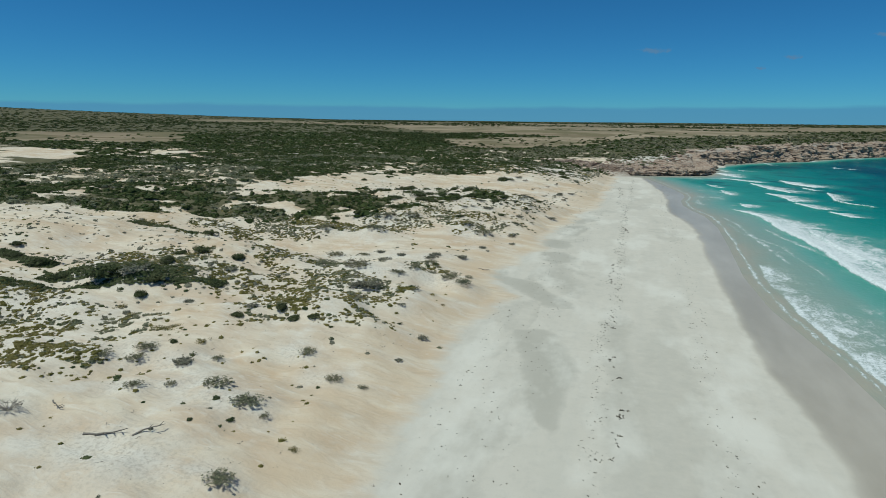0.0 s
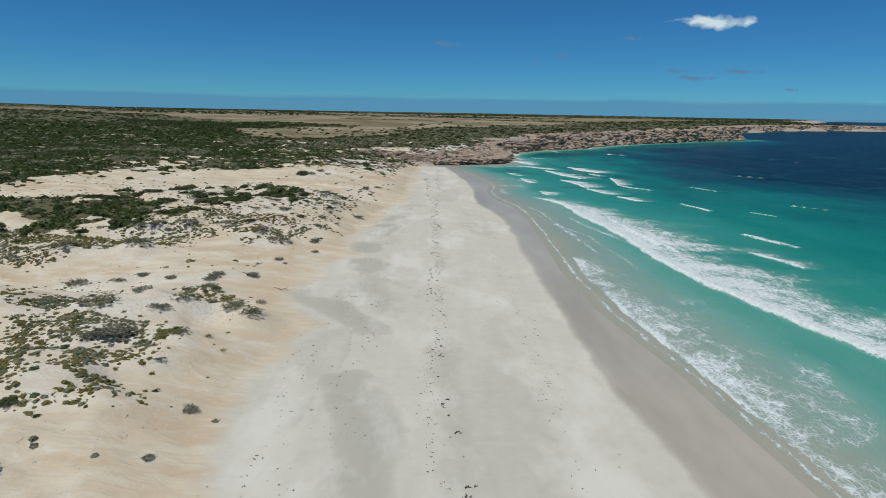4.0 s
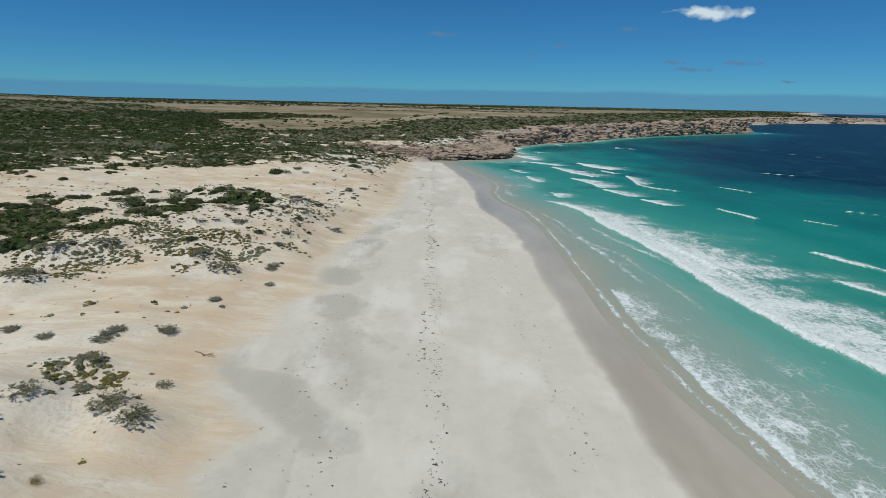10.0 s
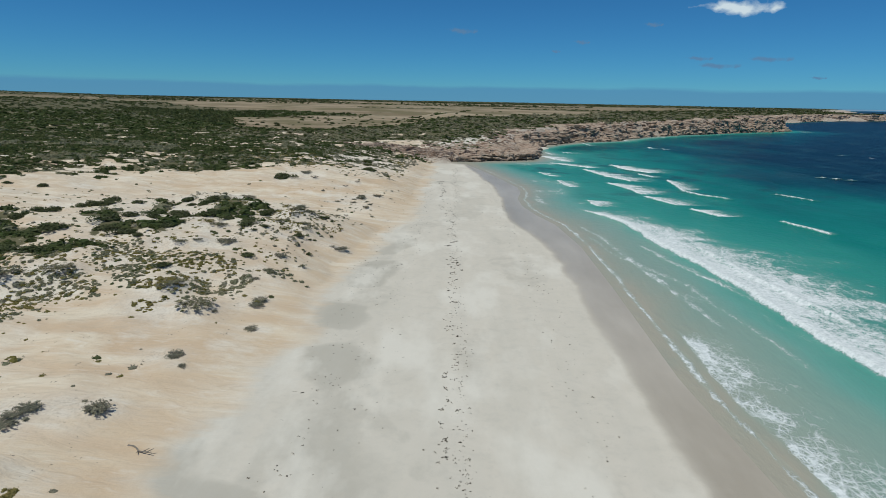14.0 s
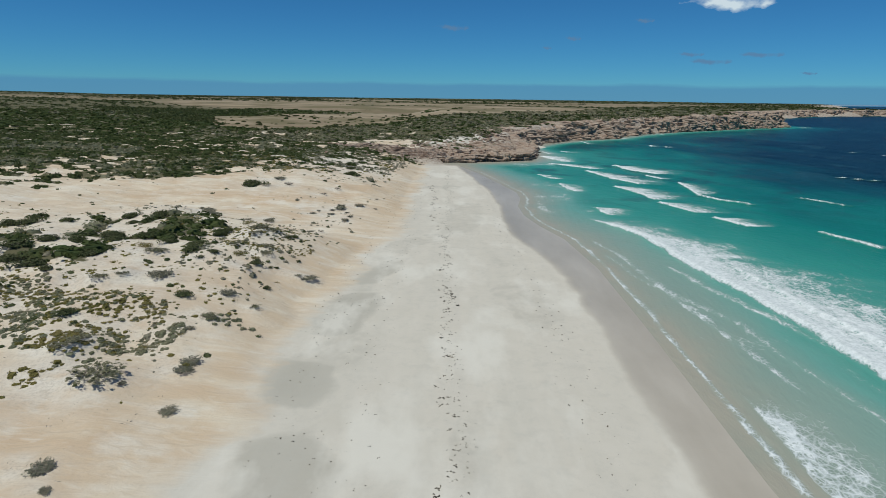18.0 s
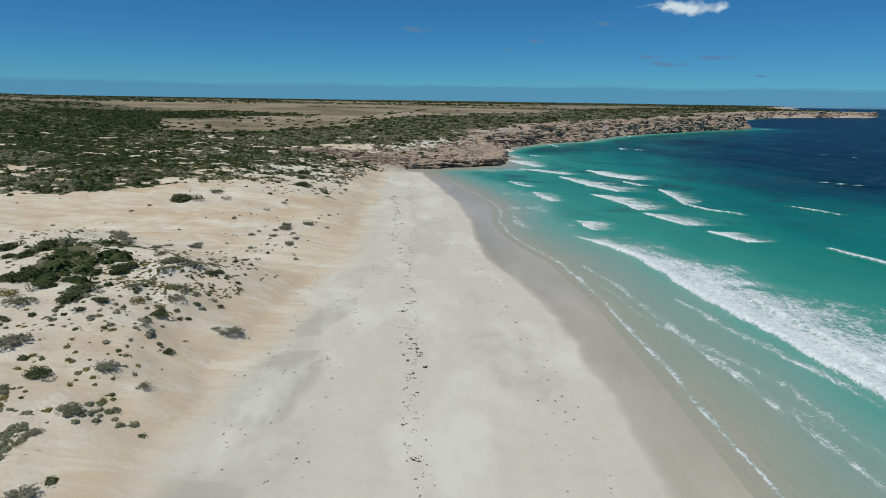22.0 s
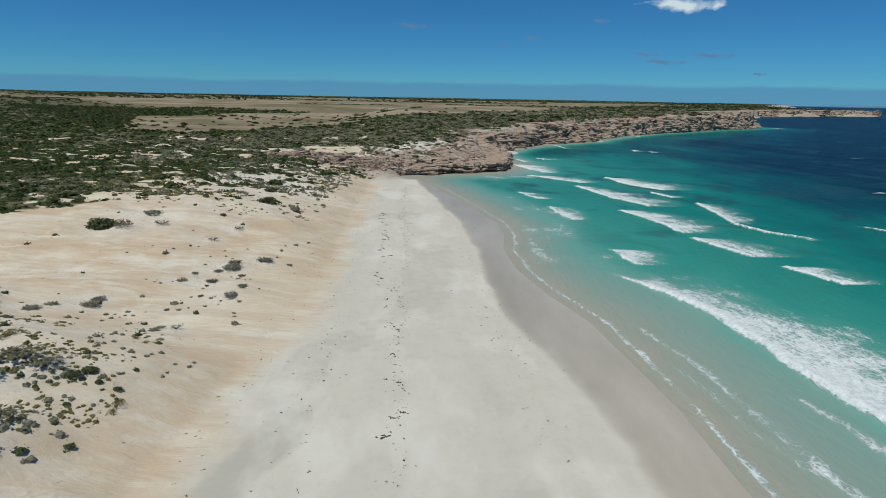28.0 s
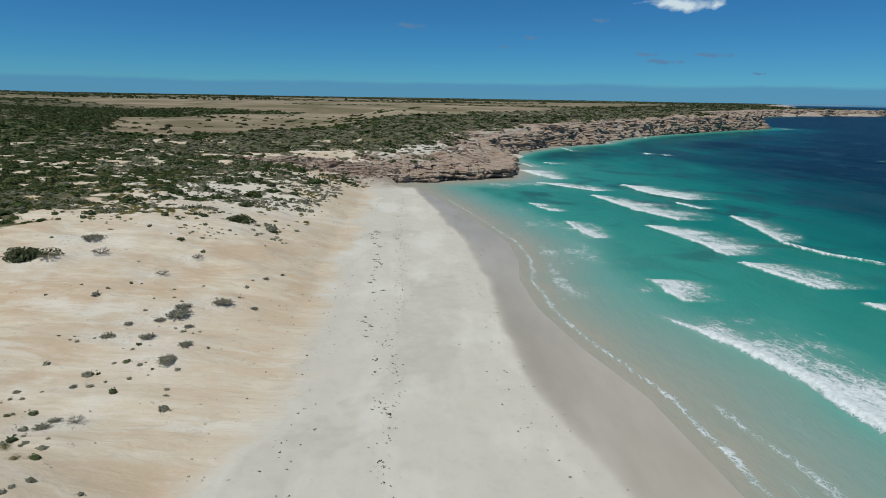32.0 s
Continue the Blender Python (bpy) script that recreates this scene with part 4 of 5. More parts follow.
def cliff(points, step, rows, seed, label, rough=1.0, lift=0.0):
    """A wall of layered limestone along the points, sea on its right-hand side, with ledges, an undercut foot and a worn top."""
    q, u = resample(points, step)
    tangent = np.gradient(q, axis=0)
    tangent /= np.linalg.norm(tangent, axis=1)[:, None]
    inland = np.stack([-tangent[:, 1], tangent[:, 0]], -1)
    blocks = _T[seed % 12]
    H = cliff_height(q[:, 1]) + lift + 2.2 * fbm(u, u * 0, 19, 3, seed) * rough + 0.9 * (blocks[(u / 2.7).astype(int) & 255, 7] - 0.5)
    h = np.linspace(0, 1, rows)
    U, T = np.meshgrid(u, h)
    HH = np.broadcast_to(H, U.shape)
    z = -0.9 + T * (HH + 0.9)
    # ledges: the face steps back at the same beds all along, broken by joints
    bed = z + 2.2 * fbm(U, z * 0.6 + 3, 15, 3, seed + 1)
    inset = np.zeros(U.shape)
    r = np.random.default_rng(seed)
    level = 0.7
    while level < 20:
        w = r.uniform(0.35, 1.25)
        strength = 2.0 * smooth(0.25, 0.85, vnoise(U / 6.0, U * 0 + level * 3.7, seed + 2))
        inset += w * strength * smooth(level - 0.16, level + 0.16, bed)
        level += r.uniform(0.55, 1.35)
    inset *= (5.5 + 6.5 * vnoise(U / 17.0, U * 0, seed + 3)) * (0.35 + 0.65 * smooth(2, 8, HH)) / np.maximum(inset[-1:].mean(), 6.0)
    for lv in (0.55, 2.0, 5.1):
        inset += 1.1 * np.exp(-((bed - lv) / 0.22) ** 2) * (vnoise(U / 7.0, U * 0 + lv, seed + 3) > 0.38)
    butt = 2.6 * rough * fbm(U, z * 0.5, 34, 2, seed + 9) + 3.2 * rough * fbm(U, z * 0.5, 14, 3, seed + 4) + 1.5 * fbm(U, z * 0.9, 4.2, 3, seed + 5) + 0.4 * fbm(U, z * 2.2, 1.3, 2, seed + 6)
    joint = (np.abs(fbm(U, U * 0 + 1, 5.0, 2, seed + 7)) < 0.05) * 0.8
    def cells(w, t):
        row = np.floor((z + 0.5 * fbm(U, z, 6, 2, seed + 5)) / t).astype(int)
        col = np.floor((U + 1.6 * fbm(U, z * 2, 5, 2, seed + 6)) / w + 0.37 * row).astype(int)
        return blocks[col & 255, row & 255] - 0.5
    inset = inset + butt + joint + 1.3 * cells(2.9, 1.5) + 0.9 * cells(1.2, 0.8) + 1.3 * cells(7.0, 3.4) + 1.4 * cells(1.9, 4.6)
    x = q[:, 0] + inland[:, 0] * inset
    y = q[:, 1] + inland[:, 1] * inset
    tops_x, tops_y, tops_z = [], [], []
    rim = inset[-1]
    for k, back in enumerate((1.2, 2.6, 4.2, 6.0, 8.5, 11.5, 15.0, 19.0)):
        bx = q[:, 0] + inland[:, 0] * (rim + back)
        by = q[:, 1] + inland[:, 1] * (rim + back)
        g = ground_height(bx, by)
        mix = smooth(5, 13, back) if back < 14 else 1.0
        step_z = H + 0.35 * np.floor(fbm(bx, by, 5, 3, seed + 8) * 4) + 0.6 * fbm(bx, by, 2.3, 2, seed)
        tops_x.append(bx), tops_y.append(by)
        tops_z.append(step_z * (1 - mix) + (g + 0.45 * fbm(bx, by, 3, 2, seed) + 0.12) * mix - (0.7 if back > 18 else 0))
    X = np.vstack([x, *tops_x])
    Y = np.vstack([y, *tops_y])
    Z = np.vstack([z + 0.1 * fbm(U, z * 3, 1.1, 2, seed), *tops_z])
    me, _ = sheet("cliff", X, Y, Z)
    me.polygons.foreach_set("use_smooth", np.zeros(len(me.polygons), bool))
    return tagged(part("cliff", me, ROCK), label, "cliff")


def piece_of_coast(a, b):
    return [tuple(p) for p in COAST[a:b]]


cliff([(-20, 333), (-9, 329.5), (0, 327.5), *piece_of_coast(17, 22), (56, 430)], 0.5, 22, 3, "low layered limestone shelf at the end of the beach", 0.45)
cliff([(-24, 341), (-12, 337), (2, 336.5), (14, 340), (26, 346), (31, 356), (31, 372)], 0.5, 26, 11, "second ledge of broken limestone above the shelf", 0.5, 1.7)
cliff(piece_of_coast(21, 27), 0.7, 34, 5, "reddish broken limestone cliff above the cove")
cliff(piece_of_coast(26, 33), 1.0, 36, 7, "pale weathered limestone headland above deep water")
cliff(piece_of_coast(33, 42), 4.0, 16, 9, "distant limestone point across the bay")

# little sandy cove under the cliffs
X, Y = np.meshgrid(np.arange(26, 66, 0.9), np.arange(384, 442, 0.9))
S = coast_distance(X, Y)
Z = 1.0 - 0.11 * S - 1.8 * (1 - np.exp(-(((X - 47) / 22) ** 2 + ((Y - 411) / 17) ** 2))) + 0.08 * fbm(X, Y, 5, 2, 3)
me, used = sheet("cove_beach", X, Y, Z, (Z > -0.4) & (S > -12))
tagged(part("cove_beach", me, GROUND), "small strip of pale sand in the rocky cove", "beach", kind="structure")

# loose blocks under the cliffs and on the shelf
def boulder_mesh(seed, flat):
    bm = bmesh.new()
    bmesh.ops.create_icosphere(bm, subdivisions=2, radius=1.0)
    r = random.Random(seed)
    cuts = [(Vector((r.uniform(-1, 1), r.uniform(-1, 1), r.uniform(-0.6, 1))).normalized(), r.uniform(0.55, 0.8)) for _ in range(7)]
    for v in bm.verts:
        for n, d in cuts:
            over = v.co.dot(n) - d
            if over > 0:
                v.co -= n * over
        v.co += v.co * 0.09 * noise.noise(v.co * 2.3 + Vector((seed, 0, 0)))
        v.co.z *= flat
    me = bpy.data.meshes.new("boulder")
    bm.to_mesh(me)
    bm.free()
    me.materials.append(ROCK)
    return me


BOULDERS = [boulder_mesh(i, 0.45 + 0.1 * (i % 3)) for i in range(6)]


def scatter_rocks(path, count, spread, size, seed, group, label, lift=0.0):
    r = random.Random(seed)
    q, u = resample(path, 1.0)
    for i in range(count):
        k = r.randrange(len(q))
        x, y = q[k][0] + r.uniform(*spread), q[k][1] + r.uniform(*spread)
        s = r.uniform(*size) * (0.6 + 0.8 * r.random() ** 3)
        g = float(ground_height(np.array([x]), np.array([y]))[0])
        ob = part("boulder", BOULDERS[r.randrange(6)], None)
        ob.location = (x, y, max(g, -0.5) + 0.15 * s + lift)
        ob.rotation_euler = (r.uniform(-0.2, 0.2), r.uniform(-0.2, 0.2), r.uniform(0, 6.28))
        ob.scale = (s * r.uniform(0.8, 1.5), s * r.uniform(0.7, 1.1), s)
        tagged(ob, label, "rock", group)


scatter_rocks([(-14, 329.5), (6, 327.5), (34, 339)], 34, (-1.6, 0.6), (0.35, 0.9), 1, "blocks at the foot of the shelf", "fallen limestone block at the foot of the shelf")
scatter_rocks([(40, 346), (45, 380), (47, 410), (84, 468)], 40, (-1.0, 2.2), (0.6, 1.5), 2, "blocks along the cove", "wave-worn boulder at the waterline")
scatter_rocks([(84, 470), (150, 542), (246, 630), (345, 700), (364, 724)], 70, (-2.0, 2.5), (0.8, 2.2), 3, "boulders below the headland", "dark wave-washed boulder below the cliff")
scatter_rocks([(-48, 302), (-26, 310), (-14, 334), (-2, 344), (24, 352)], 90, (-9, 9), (0.3, 0.9), 4, "blocks on the rocky slope", "pale weathered limestone block on the slope", 0.0)

# ---- plants ----
def leaf_quads(p, n, size, rng, up=0.35, long=1.6):
    """One small leaf-shaped quad at each place p, facing about the normal n."""
    k = len(p)
    n = n + rng.normal(0, 0.55, (k, 3)) + np.array([0, 0, up])
    n /= np.linalg.norm(n, axis=1)[:, None]
    a = np.cross(n, rng.normal(0, 1, (k, 3)))
    a /= np.linalg.norm(a, axis=1)[:, None]
    b = np.cross(n, a)
    s = (size * rng.uniform(0.6, 1.4, k))[:, None]
    v = np.stack([p - a * s * long * 0.5, p - b * s * 0.5 + n * s * 0.12, p + a * s * long * 0.5, p + b * s * 0.5 + n * s * 0.12], 1)
    return v.reshape(-1, 3), np.arange(4 * k).reshape(-1, 4)


def dome_points(rng, k, lumps=5, flat=0.7):
    """Places on an uneven dome of radius about 1, with their normals."""
    c = np.c_[rng.normal(0, 0.42, (lumps, 2)), rng.uniform(0.05, 0.45, lumps) * flat]
    rad = rng.uniform(0.35, 0.62, lumps)
    c[0], rad[0] = (0, 0, 0.12), 0.72
    which = rng.choice(lumps, k, p=rad ** 2 / (rad ** 2).sum())
    d = rng.normal(0, 1, (k, 3))
    d[:, 2] = np.abs(d[:, 2]) * 1.1 - 0.25
    d /= np.linalg.norm(d, axis=1)[:, None]
    r = rad[which] * (1 - 0.35 * rng.random(k) ** 2)
    p = c[which] + d * r[:, None] * np.array([1, 1, flat])
    p[:, 2] = np.maximum(p[:, 2], 0.02)
    return p, d


def stick(verts, faces, a, b, ra, rb):
    """A tapered four-sided stick from a to b."""
    a, b = np.array(a, float), np.array(b, float)
    d = (b - a) / max(np.linalg.norm(b - a), 1e-6)
    u = np.cross(d, (0.3, 0.5, 0.8))
    u /= np.linalg.norm(u)
    w = np.cross(d, u)
    base = len(verts)
    for c, r in ((a, ra), (b, rb)):
        for ang in (0, 1.5708, 3.1416, 4.7124):
            verts.append(c + r * (math.cos(ang) * u + math.sin(ang) * w))
    for i in range(4):
        j = (i + 1) % 4
        faces.append((base + i, base + j, base + 4 + j, base + 4 + i))
    faces.append((base + 4, base + 5, base + 6, base + 7))


def branches(rng, count, reach, height, thick=0.03, spread_from=0.0):
    """Stems that fork once, rising outwards from the base. Returns mesh and tip places."""
    v, f, tips = [], [], []
    for i in range(count):
        a = 2 * math.pi * (i + rng.uniform(-0.3, 0.3)) / count
        r0 = reach * rng.uniform(0.35, 0.6)
        mid = np.array([math.cos(a) * r0, math.sin(a) * r0, height * rng.uniform(0.4, 0.75)])
        stick(v, f, (math.cos(a) * spread_from, math.sin(a) * spread_from, -0.12), mid, thick, thick * 0.65)
        for s in (-1, 0.1, 1):
            aa = a + s * rng.uniform(0.15, 0.6)
            r1 = reach * rng.uniform(0.7, 1.0)
            tip = np.array([math.cos(aa) * r1, math.sin(aa) * r1, height * rng.uniform(0.35, 1.0)])
            stick(v, f, mid, tip, thick * 0.6, thick * 0.25)
            tips.append(tip)
    return mesh_of("stem", np.array(v), np.array(f)), np.array(tips)


def shrub(name, kind, seed):
    """One shrub about 1 m in radius: stems and a crown of single leaves."""
    rng = np.random.default_rng(seed)
    root = new(name)
    if kind == "dome":
        p, n = dome_points(rng, 800, 7, 0.75)
        v, f = leaf_quads(p, n, 0.092, rng, 0.7)
        # dim inner growth closes the gaps
        q, m = dome_points(rng, 160, 5, 0.6)
        v2, f2 = leaf_quads(q * 0.8, m, 0.2, rng)
        v, f = np.vstack([v, v2]), np.vstack([f, f2 + len(v)])
        crown, stems, mat = mesh_of("crown", v, f), branches(rng, 5, 0.75, 0.5)[0], BUSH
    elif kind == "round":
        p, n = dome_points(rng, 150, 6, 0.75)
        v, f = leaf_quads(p, n, 0.21, rng, 0.5)
        crown, stems, mat = mesh_of("crown", v, f), branches(rng, 3, 0.6, 0.4)[0], GREEN
    elif kind == "saltbush":
        me, tips = branches(rng, 9, 0.95, 0.42, 0.025)
        pts, nor = [], []
        for t in tips:
            k = 18
            d = rng.normal(0, 1, (k, 3))
            d /= np.linalg.norm(d, axis=1)[:, None]
            pts.append(t * rng.uniform(0.55, 1.02, (k, 1)) + d * 0.13 * rng.random((k, 1)))
            nor.append(d)
        p, n = np.vstack(pts), np.vstack(nor)
        q, m = dome_points(rng, 420, 7, 0.5)
        p, n = np.vstack([p, q * 0.9]), np.vstack([n, m])
        p[:, 2] = np.maximum(p[:, 2], 0.02)
        v, f = leaf_quads(p, n, 0.082, rng, 1.3)
        crown, stems, mat = mesh_of("crown", v, f), me, GREY
    elif kind == "cushion":
        p, n = dome_points(rng, 520, 8, 0.4)
        v, f = leaf_quads(p, n, 0.085, rng, 0.6, 1.2)
        crown, stems, mat = mesh_of("crown", v, f), branches(rng, 6, 0.8, 0.18, 0.02)[0], LIME
    elif kind == "spreader":
        # tufts strung along runners over a heap of sand, open in between
        me, tips = branches(rng, 13, 1.0, 0.14, 0.016)
        pts = []
        for t in tips:
            for s in rng.uniform(0.15, 1.05, 3):
                c = t * s
                c[2] = 0.05 + 0.12 * rng.random()
                pts.append(c + rng.normal(0, 1, (9, 3)) * np.array([0.05, 0.05, 0.03]))
        p = np.vstack(pts)
        p[:, 2] = np.maximum(p[:, 2], 0.015)
        v, f = leaf_quads(p, rng.normal(0, 0.3, p.shape), 0.062, rng, 1.2)
        crown, stems, mat = mesh_of("crown", v, f), me, SAGE
    else:
        me, tips = branches(rng, 15, 0.9, 0.55, 0.03)
        p = np.repeat(tips, 3, 0) * rng.uniform(0.6, 1.0, (len(tips) * 3, 1))
        v, f = leaf_quads(p, rng.normal(0, 1, p.shape), 0.05, rng)
        crown, stems, mat = mesh_of("crown", v, f), me, GREY
    part("stem", stems, TWIG, root, "bare weathered twigs")
    part("crown", crown, mat, root)
    return root


SHRUBS = {}
for kind, name in (("dome", "bush"), ("saltbush", "saltbush"), ("cushion", "cushion_plant"), ("spreader", "creeping_shrub"), ("dead", "dead_shrub"), ("round", "paddock_shrub")):
    SHRUBS[kind] = [shrub(name, kind, 40 + 7 * i + len(kind)) for i in range(4 if kind in ("dome", "saltbush", "spreader") else 2)]
TURN = {}
FRESH = {id(s): True for group in SHRUBS.values() for s in group}


def plant(kind, x, y, r, rng, label, category, group, squash=1.0):
    """Sets one shrub of radius r on the ground; the first use takes the model itself."""
    pick = SHRUBS[kind]
    model = pick[TURN.get(kind, 0) % len(pick)]
    TURN[kind] = TURN.get(kind, 0) + 1
    z = float(ground_height(np.array([x]), np.array([y]))[0])
    m = pose(x, y, z - 0.03, rng.uniform(-5, 5), rng.uniform(-5, 5), rng.uniform(0, 360))
    if FRESH.pop(id(model), False):
        ob = model
        ob.matrix_basis = m
    else:
        ob = copy_thing(model, m)
    hgt = squash * rng.uniform(0.85, 1.15) * {"dome": 0.85, "saltbush": 0.7, "spreader": 0.6, "cushion": 0.9, "dead": 0.8, "round": 0.85}[kind]
    r = r * {"spreader": 0.78, "saltbush": 0.88}.get(kind, 1.0)
    hgt *= 1.05 if kind == "dome" and r > 1.5 else 1.0
    ob.scale = (r * rng.uniform(0.9, 1.15), r * rng.uniform(0.85, 1.1), r * hgt)
    return tagged(ob, label, category, group)


rng = np.random.default_rng(21)
for x, y, r in DOME_AT:
    plant("dome", x, y, r * (0.82 if r > 1.7 and y < 200 else 1.0), rng, "dense dark green coastal bush on pale dune sand" if r > 0.7 else "small dark green tuft on open dune sand", "bush", "dark bushes on the dunes", 0.75 if r > 1.7 and y < 200 else 1.0)
for x, y, r in SALTBUSH_AT:
    plant("saltbush", x, y, r, rng, "grey-green saltbush rooted in tan dune sand" if r > 0.7 else "small grey saltbush in tan dune sand", "bush", "grey saltbushes on the dunes")
for x, y, r in CUSHION_AT:
    plant("cushion", x, y, r, rng, "low yellow-green cushion plant on white sand", "plant", "yellow-green cushion plants")
for x, y, r in SPREADER_AT:
    plant("spreader", x, y, r, rng, "sparse grey shrub creeping over its own sand heap", "bush", "creeping shrubs on sand heaps")
for x, y, r in DEADWOOD_AT:
    plant("dead", x, y, r, rng, "nearly bare dead shrub with grey twigs on sand", "bush", "dead shrubs on the dunes")

# shrubs dotted over the dry paddock
count = 0
while count < 120:
    x, y = rng.uniform(-230, 20), rng.uniform(370, 660)
    if field_cover(np.array([x]), np.array([y]))[0] > 0.6 and vnoise(np.array([x / 40]), np.array([y / 40]), 3)[0] > 0.4:
        plant("round", x, y, rng.uniform(0.9, 2.4), rng, "dark round shrub in the dry straw-coloured paddock", "bush", "shrubs dotted over the paddock", 0.85)
        count += 1


# ---- growth that nobody could count ----
def clumps(rng, kinds, leaves, size, flat, core=True, sides=4):
    """Ready-made tufts of unit radius, as vertices and quads."""
    out = []
    for _ in range(kinds):
        p, n = dome_points(rng, leaves, 4, flat)
        v, f = leaf_quads(p, n, size, rng, 0.4, 1.3)
        if core:
            a = np.linspace(0, 2 * math.pi, sides + 1)[:-1]
            ring = lambda r, z: np.c_[np.cos(a) * r * rng.uniform(0.75, 1.25, sides), np.sin(a) * r * rng.uniform(0.75, 1.25, sides), z * rng.uniform(0.8, 1.2, sides)]
            cv = np.vstack([ring(0.78, -0.1), ring(0.48, 0.5 * flat)])
            b = len(v)
            cf = [(b + i, b + (i + 1) % sides, b + sides + (i + 1) % sides, b + sides + i) for i in range(sides)]
            t = b + sides
            cf += [(t, t + i, t + i + 1, t + i + 2) for i in range(1, sides - 2, 2)]
            v, f = np.vstack([v, cv]), np.vstack([f, np.array(cf)])
        out.append((v, f))
    return out


def growth(name, x, y, r, models, material, label, category, rng, tall=1.0, parent=None):
    """One object of very many tufts at the places x, y with radius r."""
    z = ground_height(x, y)
    which = rng.integers(len(models), size=len(x))
    verts, faces, base = [], [], 0
    for k, (v, f) in enumerate(models):
        sel = which == k
        n = int(sel.sum())
        if not n:
            continue
        a = rng.uniform(0, 2 * math.pi, n)
        c, s = np.cos(a)[:, None], np.sin(a)[:, None]
        rr = r[sel][:, None]
        h = rr * tall * rng.uniform(0.7, 1.3, (n, 1))
        vv = np.stack([(v[:, 0] * c - v[:, 1] * s) * rr + x[sel][:, None], (v[:, 0] * s + v[:, 1] * c) * rr + y[sel][:, None], v[:, 2] * h + z[sel][:, None] - 0.02], -1)
        verts.append(vv.reshape(-1, 3))
        faces.append((f[None] + (np.arange(n) * len(v))[:, None, None] + base).reshape(-1, 4))
        base += n * len(v)
    ob = part(name, mesh_of(name, np.vstack(verts), np.vstack(faces)), material)
    return tagged(ob, label, category, kind="stuff")


def scatter(rng, n, box, chance):
    x, y = rng.uniform(box[0], box[1], n), rng.uniform(box[2], box[3], n)
    keep = rng.random(n) < chance(x, y)
    return x[keep], y[keep]


def toe_depth(x, y):
    return np.interp(y, TOE_Y, TOE_X) - x


def open_dune(x, y):
    """Where low plants stand thick or thin on the dunes."""
    d = toe_depth(x, y)
    bed = 0.0
    for bx, by, wx, wy in BEDS:
        bed = np.maximum(bed, np.exp(-(((x - bx) / wx) ** 2 + ((y - by) / wy) ** 2)))
    bed = smooth(0.30, 0.55, bed + 0.45 * fbm(x, y * 1.3, 5, 3, 8))
    patch = 0.6 * smooth(0.06, 0.2, fbm(x, y * 1.35, 13, 3, 8)) * smooth(-0.28, 0.1, fbm(x, y, 3.2, 2, 3))
    early = np.maximum(bed, smooth(4, 12, d) * (1 - smooth(98, 108, y)) * np.maximum(patch, 0.03) * np.maximum(smooth(44, 54, y), 0.10))
    west = smooth(14, 34, d) * np.maximum(smooth(40, 50, y), smooth(50, 70, d)) * (1 - smooth(100, 118, y)) * 0.35 * smooth(-0.05, 0.15, fbm(x, y * 1.2, 9, 3, 2))
    knoll = 0.62 * np.minimum(1, 1.6 * np.exp(-(((x + 44) / 30) ** 2 + ((y - 168) / 26) ** 2))) * smooth(2, 8, d) * smooth(-0.16, 0.2, fbm(x, y, 5, 3, 4))
    ridge = smooth(232, 242, y) * (1 - smooth(312, 330, y)) * smooth(2, 9, d) * smooth(-0.15, 0.25, fbm(x, y, 7, 3, 5)) * (1 - smooth(45, 70, d))
    return np.clip(np.maximum(np.maximum(early * 0.8 + west, knoll), ridge * 0.8) + 0.035 * smooth(2, 6, d), 0, 1)


g = np.random.default_rng(5)
small = clumps(g, 12, 13, 0.30, 0.6, True, 6)
x, y = scatter(g, 64000, (-130, -14, 26, 320), lambda x, y: open_dune(x, y) * 0.42 * (fbm(x, y, 20, 2, 9) < 0.1))
growth("grey_dune_plants", x, y, g.uniform(0.15, 0.38, len(x)) * (1 + 1.2 * g.random(len(x)) ** 4) * (1 + 0.7 * smooth(235, 250, y)), small, GREY, "low grey-green plants scattered over the dunes", "plants", g, 0.9)
x, y = scatter(g, 54000, (-130, -16, 26, 320), lambda x, y: open_dune(x, y) * 0.55 * smooth(-0.2, 0.1, fbm(x, y, 20, 2, 9)) * (1 - smooth(188, 194, y) * (1 - smooth(235, 250, y))))
growth("yellow_dune_plants", x, y, g.uniform(0.16, 0.48, len(x)) * (1 + 0.8 * smooth(235, 250, y)), small, LIME, "patches of yellow-green succulents on the dunes", "plants", g, 0.7)
x, y = scatter(g, 30000, (-120, -20, 26, 320), lambda x, y: open_dune(x, y) * 0.2)
growth("dark_dune_plants", x, y, g.uniform(0.2, 0.6, len(x)) * (1 + 0.6 * smooth(235, 250, y)), small, BUSH, "dark low tufts scattered over the dunes", "plants", g, 0.9)

def polar(rng, n, near, far, west, east, chance):
    """Places spread evenly over the view from (0, 75): the farther, the wider apart."""
    d = near * (far / near) ** rng.random(n)
    a = np.radians(rng.uniform(west, east, n))
    x, y = d * np.sin(a), 75 + d * np.cos(a)
    keep = rng.random(n) < chance(x, y)
    return x[keep], y[keep], d[keep]


def scrub_here(x, y):
    cover = scrub_cover(x, y)
    return smooth(0.03, 0.1, cover) * smooth(0.12, 0.85, cover + 0.25 * fbm(x, y, 1.6, 2, 9)) * (1 - 0.97 * smooth(0.2, 0.6, field_cover(x, y)))


